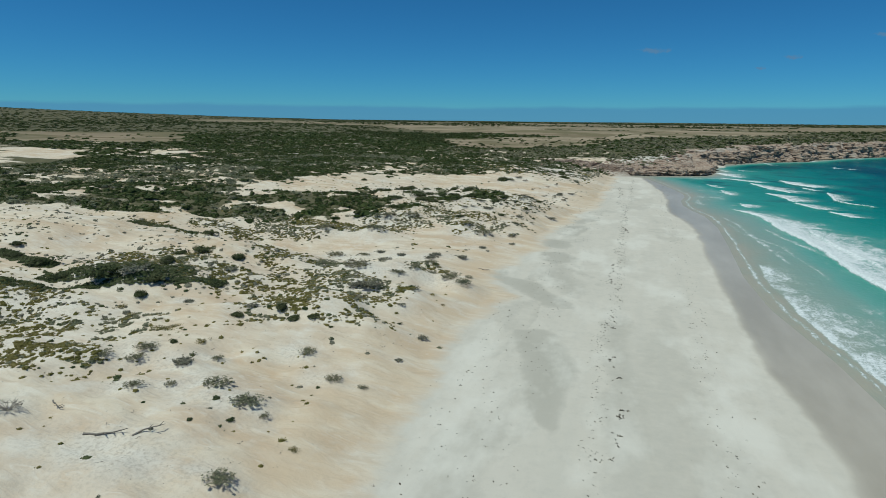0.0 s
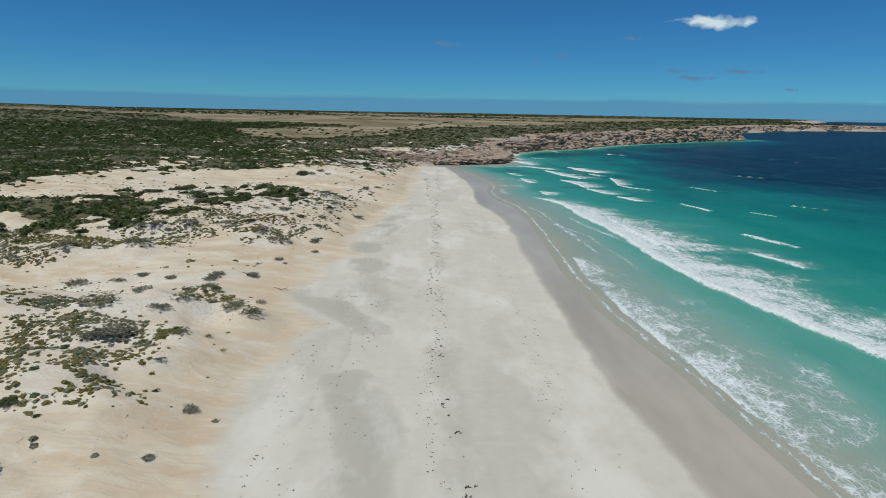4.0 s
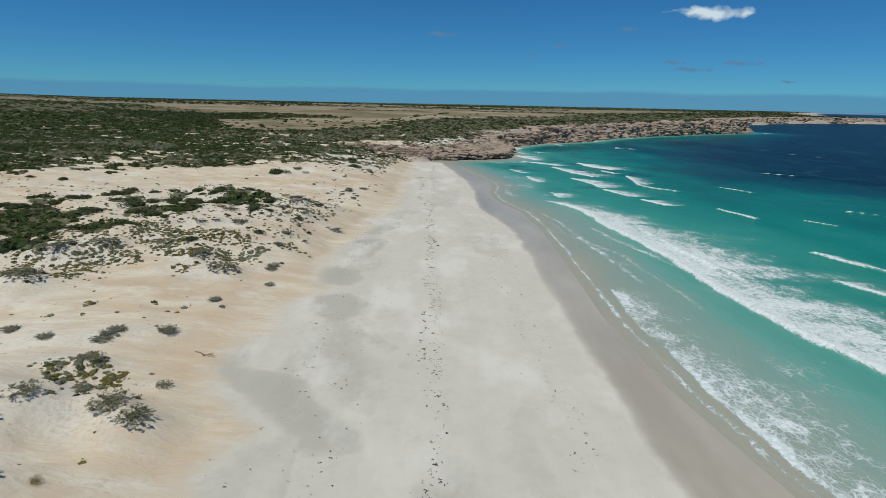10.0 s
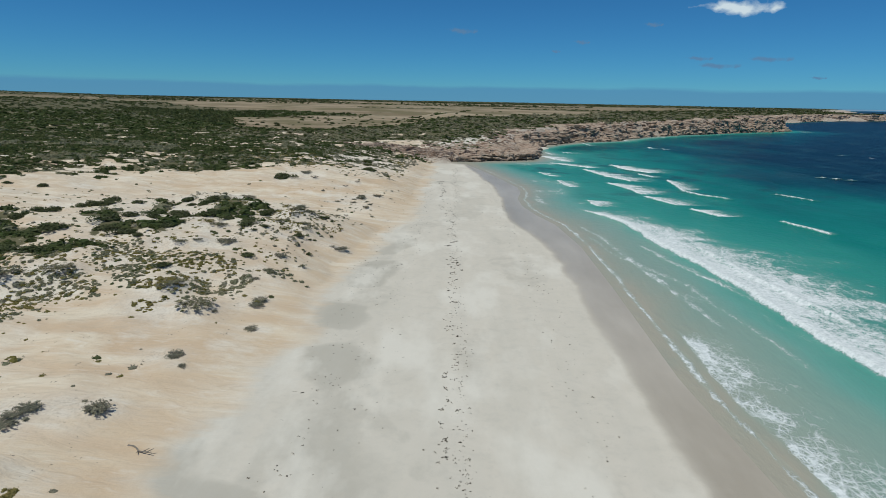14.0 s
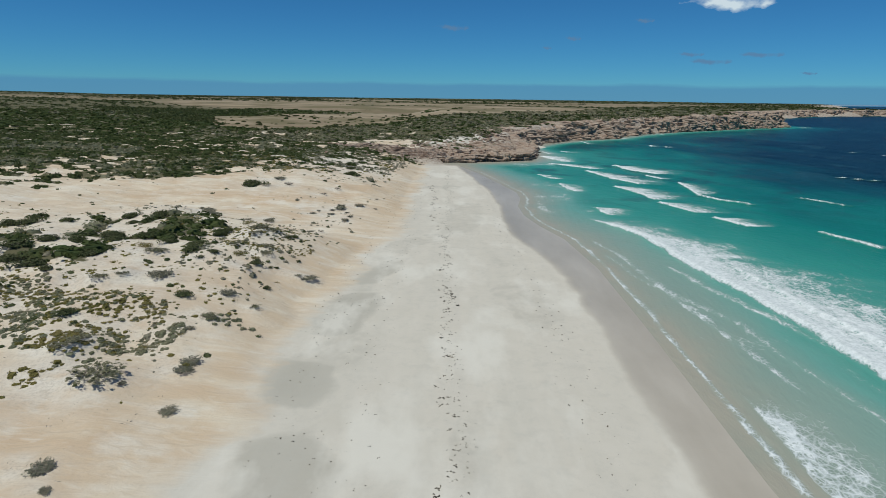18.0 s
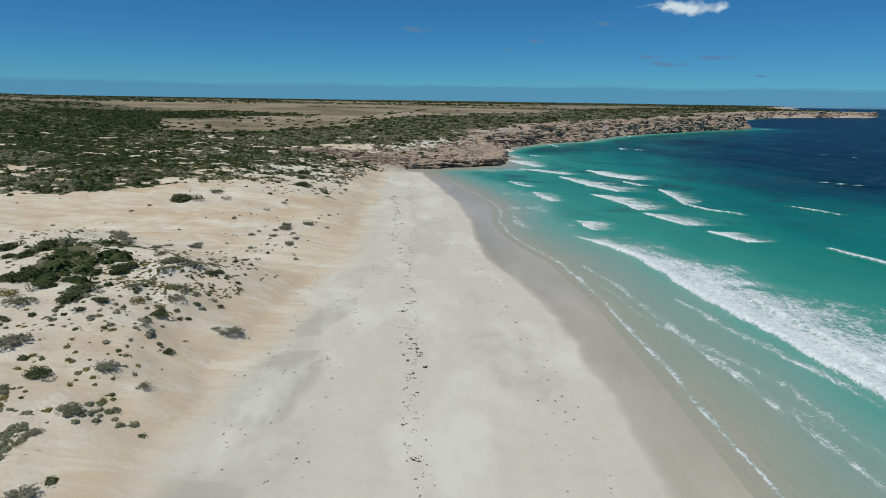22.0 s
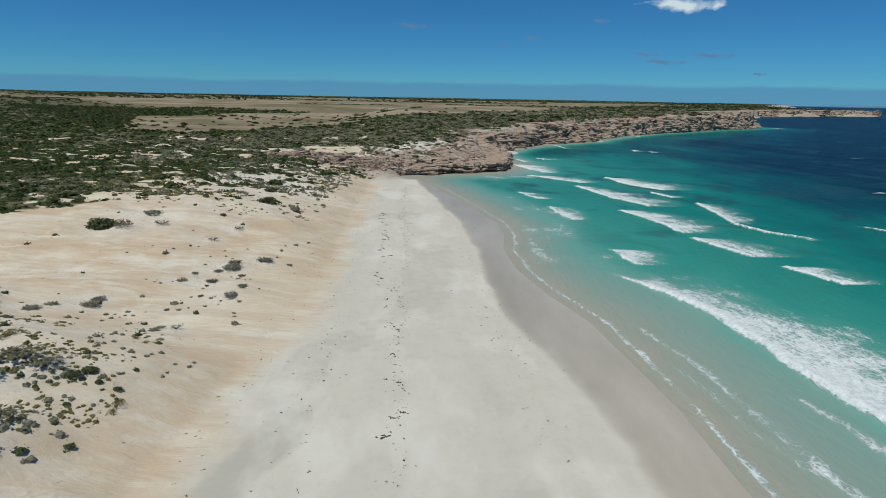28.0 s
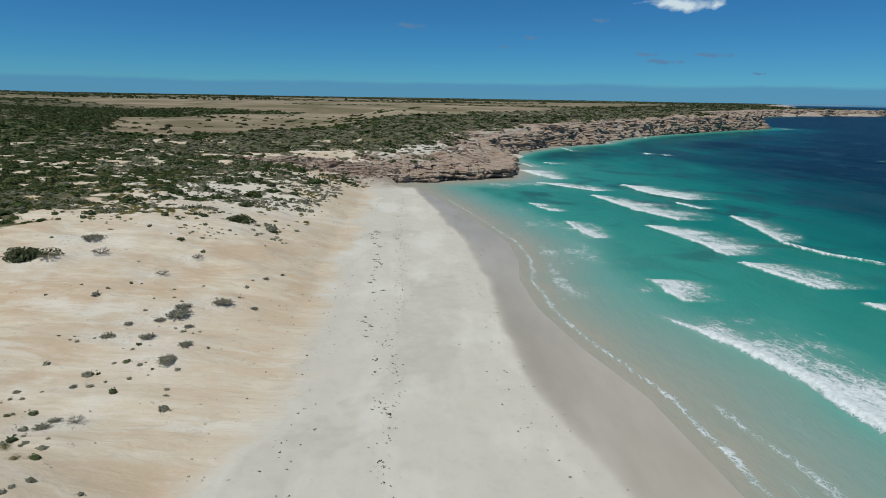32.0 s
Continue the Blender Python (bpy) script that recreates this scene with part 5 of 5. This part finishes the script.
dense = clumps(g, 16, 14, 0.32, 0.8, True, 6)
x, y = scatter(g, 46000, (-225, 45, 90, 330), scrub_here)
r = g.uniform(0.35, 1.05, len(x)) * (1 + 1.3 * g.random(len(x)) ** 5)
sort = fbm(x, y, 14, 3, 6) + g.normal(0, 0.22, len(x)) + 0.45 * inside(x, y, HEATH)
for name, lo, hi, mat, label in (("coastal_scrub", -9, 0.12, OLIVE, "dense olive coastal scrub behind the dunes"), ("dark_scrub", 0.12, 0.34, GREEN, "dark green thickets behind the dunes"), ("sage_scrub", 0.34, 9, SAGE, "grey-green sage scrub behind the dunes")):
    k = (sort > lo) & (sort <= hi)
    growth(name, x[k], y[k], r[k], dense, mat, label, "scrub", g, 0.7)
far_clump = clumps(g, 8, 8, 0.55, 0.85)
x, y, d = polar(g, 50000, 120, 700, -62, 40, lambda x, y: scrub_here(x, y) * ((y > 330) | (x < -200)))
r = np.clip(d * 0.0047, 0.6, 2.6) * g.uniform(0.6, 1.25, len(x)) * (1 + 0.8 * g.random(len(x)) ** 6)
sort = fbm(x, y, 45, 3, 6) + g.normal(0, 0.25, len(x))
sort = np.where((sort > 0.1) & (sort < 0.5), sort - 0.2, sort)
sort = np.where((-coast_distance(x, y) < 110) & (y > 330) & (g.random(len(x)) < 0.45), 0.18, sort)
for name, lo, hi, mat, label in (("low_scrub", -9, 0.1, OLIVE, "low olive scrub covering the land above the cliffs"), ("low_sage", 0.1, 0.25, SAGE, "low grey-green heath on the land above the cliffs"), ("low_thicket", 0.25, 9, GREEN, "dark thickets on the land above the cliffs")):
    k = (sort > lo) & (sort <= hi)
    growth(name, x[k], y[k], r[k], far_clump, mat, label, "scrub", g, 0.5)
x, y, d = polar(g, 19000, 650, 4600, -62, 40, lambda x, y: (1 - smooth(0.15, 0.5, field_cover(x, y))) * smooth(20, 60, -coast_distance(x, y)))
growth("far_scrub", x, y, np.minimum(d * 0.0036, 6.5) * g.uniform(0.6, 1.3, len(x)), far_clump, GREEN, "distant scrub and thickets between dry fields", "scrub", g, 0.42)

def bed_here(x, y):
    bed = 0.0
    for bx, by, wx, wy in BEDS:
        bed = np.maximum(bed, np.exp(-(((x - bx) / wx) ** 2 + ((y - by) / wy) ** 2)))
    return smooth(0.28, 0.5, bed + 0.5 * fbm(x, y * 1.3, 6, 3, 8)) * smooth(-0.35, 0.05, fbm(x, y, 2.4, 2, 5))


tuft = clumps(g, 10, 13, 0.30, 0.62, True, 6)
x, y = scatter(g, 84000, (-104, -18, 34, 192), lambda x, y: bed_here(x, y) * 0.85)
tone = fbm(x, y, 9, 3, 3) + g.normal(0, 0.25, len(x))
for name, lo, hi, mat, label in (("succulent_carpet", -0.12, 9, LIME, "carpet of yellow-green succulents on the dune hummocks"), ("heath_carpet", -9, -0.12, SAGE, "carpet of low sage-green heath on the dune hummocks")):
    k = (tone > lo) & (tone <= hi)
    growth(name, x[k], y[k], g.uniform(0.16, 0.56, int(k.sum())) * (1 - 0.35 * smooth(148, 158, y[k])), tuft, mat, label, "plants", g, 0.7)

# low dark mats creeping along the hollows of the first dunes
def mat_here(x, y):
    on = 0.0
    for (ax, ay), (bx, by), wide in (((-80, 53), (-54, 69), 1.1), ((-76, 62), (-60, 69), 2.0), ((-92, 66), (-82, 65), 1.8), ((-98, 97), (-86, 101), 1.2)):
        dx, dy = bx - ax, by - ay
        t = np.clip(((x - ax) * dx + (y - ay) * dy) / (dx * dx + dy * dy), 0, 1)
        on = np.maximum(on, np.exp(-(np.hypot(x - ax - t * dx, y - ay - t * dy) / wide) ** 2))
    return smooth(0.35, 0.6, on + 0.45 * fbm(x, y, 6, 3, 3))


x, y = scatter(g, 26000, (-100, -50, 48, 106), mat_here)
growth("creeping_mats", x, y, g.uniform(0.3, 0.75, len(x)), tuft, BUSH, "low dark green mats creeping over the dune hollows", "plants", g, 0.6)

# twigs and litter lying about on the dunes
def twigs(rng):
    v, f = [], []
    for _ in range(2):
        a, l = rng.uniform(0, 6.28), rng.uniform(0.5, 1.0)
        c = rng.normal(0, 0.5, 2)
        stick(v, f, (c[0], c[1], 0.06), (c[0] + math.cos(a) * l, c[1] + math.sin(a) * l, 0.1), 0.07, 0.03)
    return np.array(v), np.array(f)


x, y = scatter(g, 11000, (-80, -13, 26, 300), lambda x, y: smooth(1, 5, toe_depth(x, y)) * (0.25 + 0.6 * smooth(0.0, 0.3, fbm(x, y * 1.5, 9, 3, 7))))
growth("dune_litter", x, y, g.uniform(0.10, 0.34, len(x)), [twigs(g) for _ in range(5)], TWIG, "dead twigs and litter strewn over the dunes", "twigs", g, 0.8)

# tall thickets beside the paddock
THICKET = [(-380, 740), (-271, 735), (-200, 700), (-168, 618), (-182, 535), (-150, 462), (-128, 412), (-160, 440), (-215, 520), (-300, 640)]
x, y = scatter(g, 9000, (-380, -110, 400, 750), lambda x, y: inside(x + 12 * fbm(x, y, 30, 3, 2), y + 16 * fbm(x, y, 30, 3, 5), THICKET) * 0.8)
growth("tall_thicket", x, y, g.uniform(1.3, 3.0, len(x)), dense, GREEN, "tall dark thickets beside the dry paddock", "thicket", g, 1.0)

# tree belts along the far fields and the skyline
bx, by, br = [], [], []
for k in range(15):
    y0 = g.uniform(650, 3600) if k else 1700
    x0 = g.uniform(-0.75, 0.55) * y0
    n, length, turn = int(g.uniform(25, 90)), g.uniform(120, 480), g.uniform(-0.12, 0.12)
    t = g.uniform(-0.5, 0.5, n) * length
    bx.append(x0 + t + g.normal(0, 3, n)), by.append(y0 + t * turn + g.normal(0, 6, n)), br.append(g.uniform(1.6, 3.2, n) * (1 + y0 / 5000))
bx, by, br = map(np.concatenate, (bx, by, br))
ok = coast_distance(bx, by) < -60
growth("tree_belt", bx[ok], by[ok], br[ok], far_clump, GREEN, "dark belts of trees between distant fields", "trees", g, 1.1)

# rubble on the rocky slope and shelf
def block(rng):
    c = np.array([(sx, sy, sz) for sz in (-0.5, 0.6) for sx, sy in ((-1, -1), (1, -1), (1, 1), (-1, 1))], float) * 0.7
    c += rng.normal(0, 0.17, c.shape)
    return c, np.array([(3, 2, 1, 0), (4, 5, 6, 7), (0, 1, 5, 4), (1, 2, 6, 5), (2, 3, 7, 6), (3, 0, 4, 7)])


def rock_here(x, y):
    return smooth(310, 326, y + 6 * fbm(x, y, 12, 3, 1)) * (1 - smooth(18, 40, -coast_distance(x, y) + 10 * fbm(x, y, 20, 3, 2))) * smooth(7, 12, -coast_distance(x, y))


x, y = scatter(g, 22000, (-60, 330, 300, 690), lambda x, y: rock_here(x, y) * smooth(-0.25, 0.25, fbm(x, y, 8, 3, 9)))
growth("rubble", x, y, g.uniform(0.3, 0.9, len(x)) * (1 + 1.6 * g.random(len(x)) ** 6), [block(g) for _ in range(9)], ROCK, "broken limestone rubble above the cliffs", "rocks", g, 0.7)
x, y = scatter(g, 9000, (-34, 60, 326, 430), lambda x, y: smooth(2.5, 5, -coast_distance(x, y)) * (1 - smooth(16, 34, -coast_distance(x, y) + 8 * fbm(x, y, 9, 3, 5))) * (y > 329) * smooth(-0.3, 0.3, fbm(x, y, 5, 3, 2)))
x2, y2 = scatter(g, 5000, (-56, 8, 318, 350), lambda x, y: smooth(0.3, 0.7, np.exp(-(((x + 22) / 26) ** 2 + ((y - 333) / 8) ** 2)) + 0.25 * fbm(x, y, 8, 3, 2)))
x, y = np.r_[x, x2], np.r_[y, y2]
growth("shelf_rubble", x, y, g.uniform(0.2, 0.6, len(x)) * (1 + 2.2 * g.random(len(x)) ** 6), [block(g) for _ in range(9)], ROCK, "tumbled limestone slabs on the shelf", "rocks", g, 0.8)

# ---- seaweed left along the tide lines ----
def wrack_mesh(seed):
    r = np.random.default_rng(seed)
    v, f = [], []
    for i in range(int(r.integers(5, 9))):
        a = r.uniform(0, 6.28)
        s = r.normal(0, 0.35, 2)
        l = r.uniform(0.4, 0.9)
        m = (s[0] + math.cos(a) * l * 0.5, s[1] + math.sin(a) * l * 0.5, r.uniform(0.08, 0.22))
        b = (m[0] + math.cos(a + 0.6) * l * 0.5, m[1] + math.sin(a + 0.6) * l * 0.5, 0.02)
        stick(v, f, (s[0], s[1], 0.03), m, 0.10, 0.13)
        stick(v, f, m, b, 0.13, 0.05)
    me = mesh_of("seaweed", np.array(v), np.array(f))
    me.materials.append(WRACK)
    return me


WRACKS = [wrack_mesh(i) for i in range(7)]
LINES = [  # tide line as x over y, how far it strays, how many clumps, largest size
    ([(2, 46), (2.6, 62), (0.6, 76), (0.8, 90), (-1.6, 104), (-0.4, 122), (-0.9, 132), (0.4, 150), (-0.2, 165), (0.5, 180), (-1.4, 198), (-3.1, 219), (-4, 260)], 0.8, 225, 0.4),
    ([(-10, 50), (-13, 80), (-14, 110), (-12, 121), (-8.3, 128), (-8.4, 142), (-8, 156), (-7, 166), (-6.3, 182), (-6, 200)], 1.5, 50, 0.22),
    ([(11.5, 45), (12, 90), (13, 118), (13, 150), (13.2, 164), (11, 180), (10, 191), (7, 215)], 0.9, 50, 0.22)]
r = random.Random(12)
for line, stray, n, big in LINES:
    pts = np.array(line, float)
    for i in range(n):
        y = r.uniform(pts[0, 1], pts[-1, 1])
        x = float(np.interp(y, pts[:, 1], pts[:, 0])) + 1.6 * float(fbm(np.array([y]), np.array([big * 9]), 13, 2, 3)[0]) + r.gauss(0, stray * 0.6)
        s = big * (0.3 + 0.7 * r.random() ** 2)
        ob = part("seaweed", WRACKS[r.randrange(7)], None)
        ob.location = (x, y, float(ground_height(np.array([x]), np.array([y]))[0]) - 0.005)
        ob.rotation_euler = (0, 0, r.uniform(0, 6.28))
        ob.scale = (s * r.uniform(0.7, 1.4), s * r.uniform(0.6, 1.1), s * 0.8)
        tagged(ob, "dark dry seaweed clump lying on pale sand", "seaweed", "seaweed along the tide lines")
g = np.random.default_rng(33)
n = 2800
yy = g.uniform(28, 300, n)
base = g.choice([-13.0, -8.0, 0.3, 12.0], n, p=[0.2, 0.2, 0.42, 0.18])
xx = base + 1.8 * fbm(yy, base * 9, 13, 2, 3) + g.normal(0, 1.0, n) * np.where(base == 0.3, 0.55, 1.3)
growth("seaweed_crumbs", xx, yy, g.uniform(0.06, 0.16, n), clumps(g, 4, 4, 0.8, 0.5, False), WRACK, "small crumbs of dark seaweed strewn on the beach", "seaweed", g, 0.6)


# ---- driftwood ----
def driftwood(x, y, length, turn, seed):
    rg = np.random.default_rng(seed)
    v, f = [], []
    p = np.array([-length / 2, 0, 0.05])
    rad = 0.07 * length / 2
    for i in range(6):
        q = p + np.array([length / 6, rg.normal(0, 0.06) * length, rg.uniform(-0.03, 0.05) * length])
        q[2] = max(q[2], 0.03)
        stick(v, f, p, q, rad * (1 - i * 0.12), rad * (1 - (i + 1) * 0.12))
        if i in (2, 3, 4):
            stick(v, f, q, q + np.array([0.12, rg.choice([-1, 1]) * 0.14, 0.06]) * length, rad * 0.5, rad * 0.2)
        p = q
    ob = part("driftwood", mesh_of("driftwood", np.array(v), np.array(f)), TWIG)
    ob.matrix_basis = pose(x, y, float(ground_height(np.array([x]), np.array([y]))[0]) + 0.02, 0, 0, turn)
    tagged(ob, "weathered grey driftwood branch lying on dune sand", "driftwood", "driftwood on the dunes")


for i, (x, y, length, turn) in enumerate(((-23.2, 103.5, 2.6, -25), (-36.5, 33.5, 3.4, 12), (-33.2, 34.8, 2.4, 35), (-44.0, 36.0, 2.2, -10))):
    driftwood(x, y, length, turn, 80 + i)


# ---- single trees on the skyline ----
def tree(x, y, h, seed):
    rg = np.random.default_rng(seed)
    root = new("tree")
    v, f = [], []
    stick(v, f, (0, 0, -0.3), (0.1 * h * 0.2, 0, h * 0.45), h * 0.035, h * 0.022)
    for i in range(5):
        a = i * 1.26 + rg.uniform(-0.3, 0.3)
        stick(v, f, (0.02 * h, 0, h * 0.4), (math.cos(a) * h * 0.25, math.sin(a) * h * 0.25, h * rg.uniform(0.6, 0.8)), h * 0.016, h * 0.006)
    part("trunk", mesh_of("trunk", np.array(v), np.array(f)), TWIG, root)
    p, n = dome_points(rg, 420, 7, 0.75)
    lv, lf = leaf_quads(p, n, 0.16, rg)
    lv = lv * np.array([0.42, 0.42, 0.5]) * h + np.array([0, 0, 0.42 * h])
    part("crown", mesh_of("crown", lv, lf), GREEN, root)
    root.location = (x, y, float(ground_height(np.array([x]), np.array([y]))[0]))
    tagged(root, "lone dark tree standing on the far field's skyline", "tree", "lone trees on the skyline")


for i, (x, y, h) in enumerate(((-241, 1700, 13), (-225, 1690, 9), (-640, 1650, 11), (-700, 1680, 10), (-420, 1500, 9), (-120, 1450, 8), (90, 1500, 8), (180, 1420, 8), (-520, 1300, 8), (-300, 1250, 7))):
    tree(x, y, h, 60 + i)


# ---- clouds, far off ----
def cloud_card(name, az, el, wide, tall, colour, strength, cover, label, far=4700.0):
    m = Nodes(name)
    p = m.local()
    v = m.node("ShaderNodeVectorMath")
    v.operation = "LENGTH"
    m.link(m.stretch(p, (2.0 / wide, 2.0 / tall, 1)), v.inputs[0])
    n = m.noise(m.stretch(p, (1.0, 1.7, 1)), 4.0 / wide, 5, 0.5, 0.3)
    a = m.math("ADD", m.math("SUBTRACT", 1.0, v.outputs["Value"]), m.math("MULTIPLY", m.math("SUBTRACT", n, 0.5), 2.2))
    alpha = m.math("MULTIPLY", m.ramp(a, [(0.15, 0.0), (0.75, 1.0)]), cover)
    e = m.node("ShaderNodeEmission", Strength=strength)
    e.inputs["Color"].default_value = (*colour, 1)
    tr = m.t.nodes.new("ShaderNodeBsdfTransparent")
    mixer = m.t.nodes.new("ShaderNodeMixShader")
    m.link(alpha, mixer.inputs[0]), m.link(tr.outputs[0], mixer.inputs[1]), m.link(e.outputs[0], mixer.inputs[2])
    m.link(mixer.outputs[0], m.t.nodes["Material Output"].inputs["Surface"])
    w, h = wide * 0.75, tall * 0.9
    me = mesh_of("cloud", np.array([(-w, -h, 0), (w, -h, 0), (w, h, 0), (-w, h, 0)]), np.array([(0, 1, 2, 3)]))
    eye = Vector((0, 75, 26))
    d = Vector((math.sin(radians(az)) * math.cos(radians(el)), math.cos(radians(az)) * math.cos(radians(el)), math.sin(radians(el))))
    ob = part("cloud", me, m.mat)
    ob.matrix_world = look(eye + d * far, eye)
    ob.matrix_world = Matrix.Translation(eye + d * far) @ (eye - (eye + d * far)).to_track_quat("Z", "Y").to_matrix().to_4x4()
    return tagged(ob, label, "cloud", "clouds over the bay", "structure")


cloud_card("white_cloud", 24.25, 7.75, 560, 115, (0.80, 0.86, 0.92), 0.8, 0.9, "small white fair-weather cloud in the blue sky")
for az, el, w, h in ((0.6, 6.1, 260, 50), (23.0, 3.2, 330, 45), (26.8, 3.7, 330, 40), (21.5, 3.8, 200, 36), (11.5, 5.2, 130, 40), (17.5, 6.6, 150, 40), (30.5, 2.2, 110, 25), (9.2, 4.4, 80, 30)):
    cloud_card("thin_cloud", az, el, w, h, (0.13, 0.24, 0.42), 0.8, 0.8, "thin dull wisp of cloud in the blue sky")


def cloud_bank():
    """A low bank of hazy cloud along the whole horizon, softly ending upwards."""
    m = Nodes("cloud_bank")
    p = m.local()
    z = m.t.nodes.new("ShaderNodeSeparateXYZ")
    m.link(p, z.inputs[0])
    n = m.noise(m.stretch(p, (0.0012, 0.0012, 0.006)), 1.0, 5, 0.55)
    h = m.math("ADD", m.math("MULTIPLY", z.outputs[2], 0.0075), m.math("MULTIPLY", m.math("SUBTRACT", n, 0.5), 0.5))
    alpha = m.math("MULTIPLY", m.ramp(h, [(0.8, 1.0), (1.05, 0.0)]), 0.75)
    e = m.node("ShaderNodeEmission", Strength=1.0)
    e.inputs["Color"].default_value = (0.085, 0.225, 0.40, 1)
    tr = m.t.nodes.new("ShaderNodeBsdfTransparent")
    mixer = m.t.nodes.new("ShaderNodeMixShader")
    m.link(alpha, mixer.inputs[0]), m.link(tr.outputs[0], mixer.inputs[1]), m.link(e.outputs[0], mixer.inputs[2])
    m.link(mixer.outputs[0], m.t.nodes["Material Output"].inputs["Surface"])
    a = np.radians(np.linspace(-75, 75, 61))
    low = np.c_[np.sin(a) * 4850, 75 + np.cos(a) * 4850, np.full(61, -20.0)]
    me = mesh_of("cloud_bank", np.vstack([low, low + np.array([0, 0, 220.0])]), np.array([(i, i + 1, i + 62, i + 61) for i in range(60)]))
    tagged(part("backdrop", me, m.mat), "hazy lavender cloud bank low on the horizon", "sky", kind="structure")


cloud_bank()
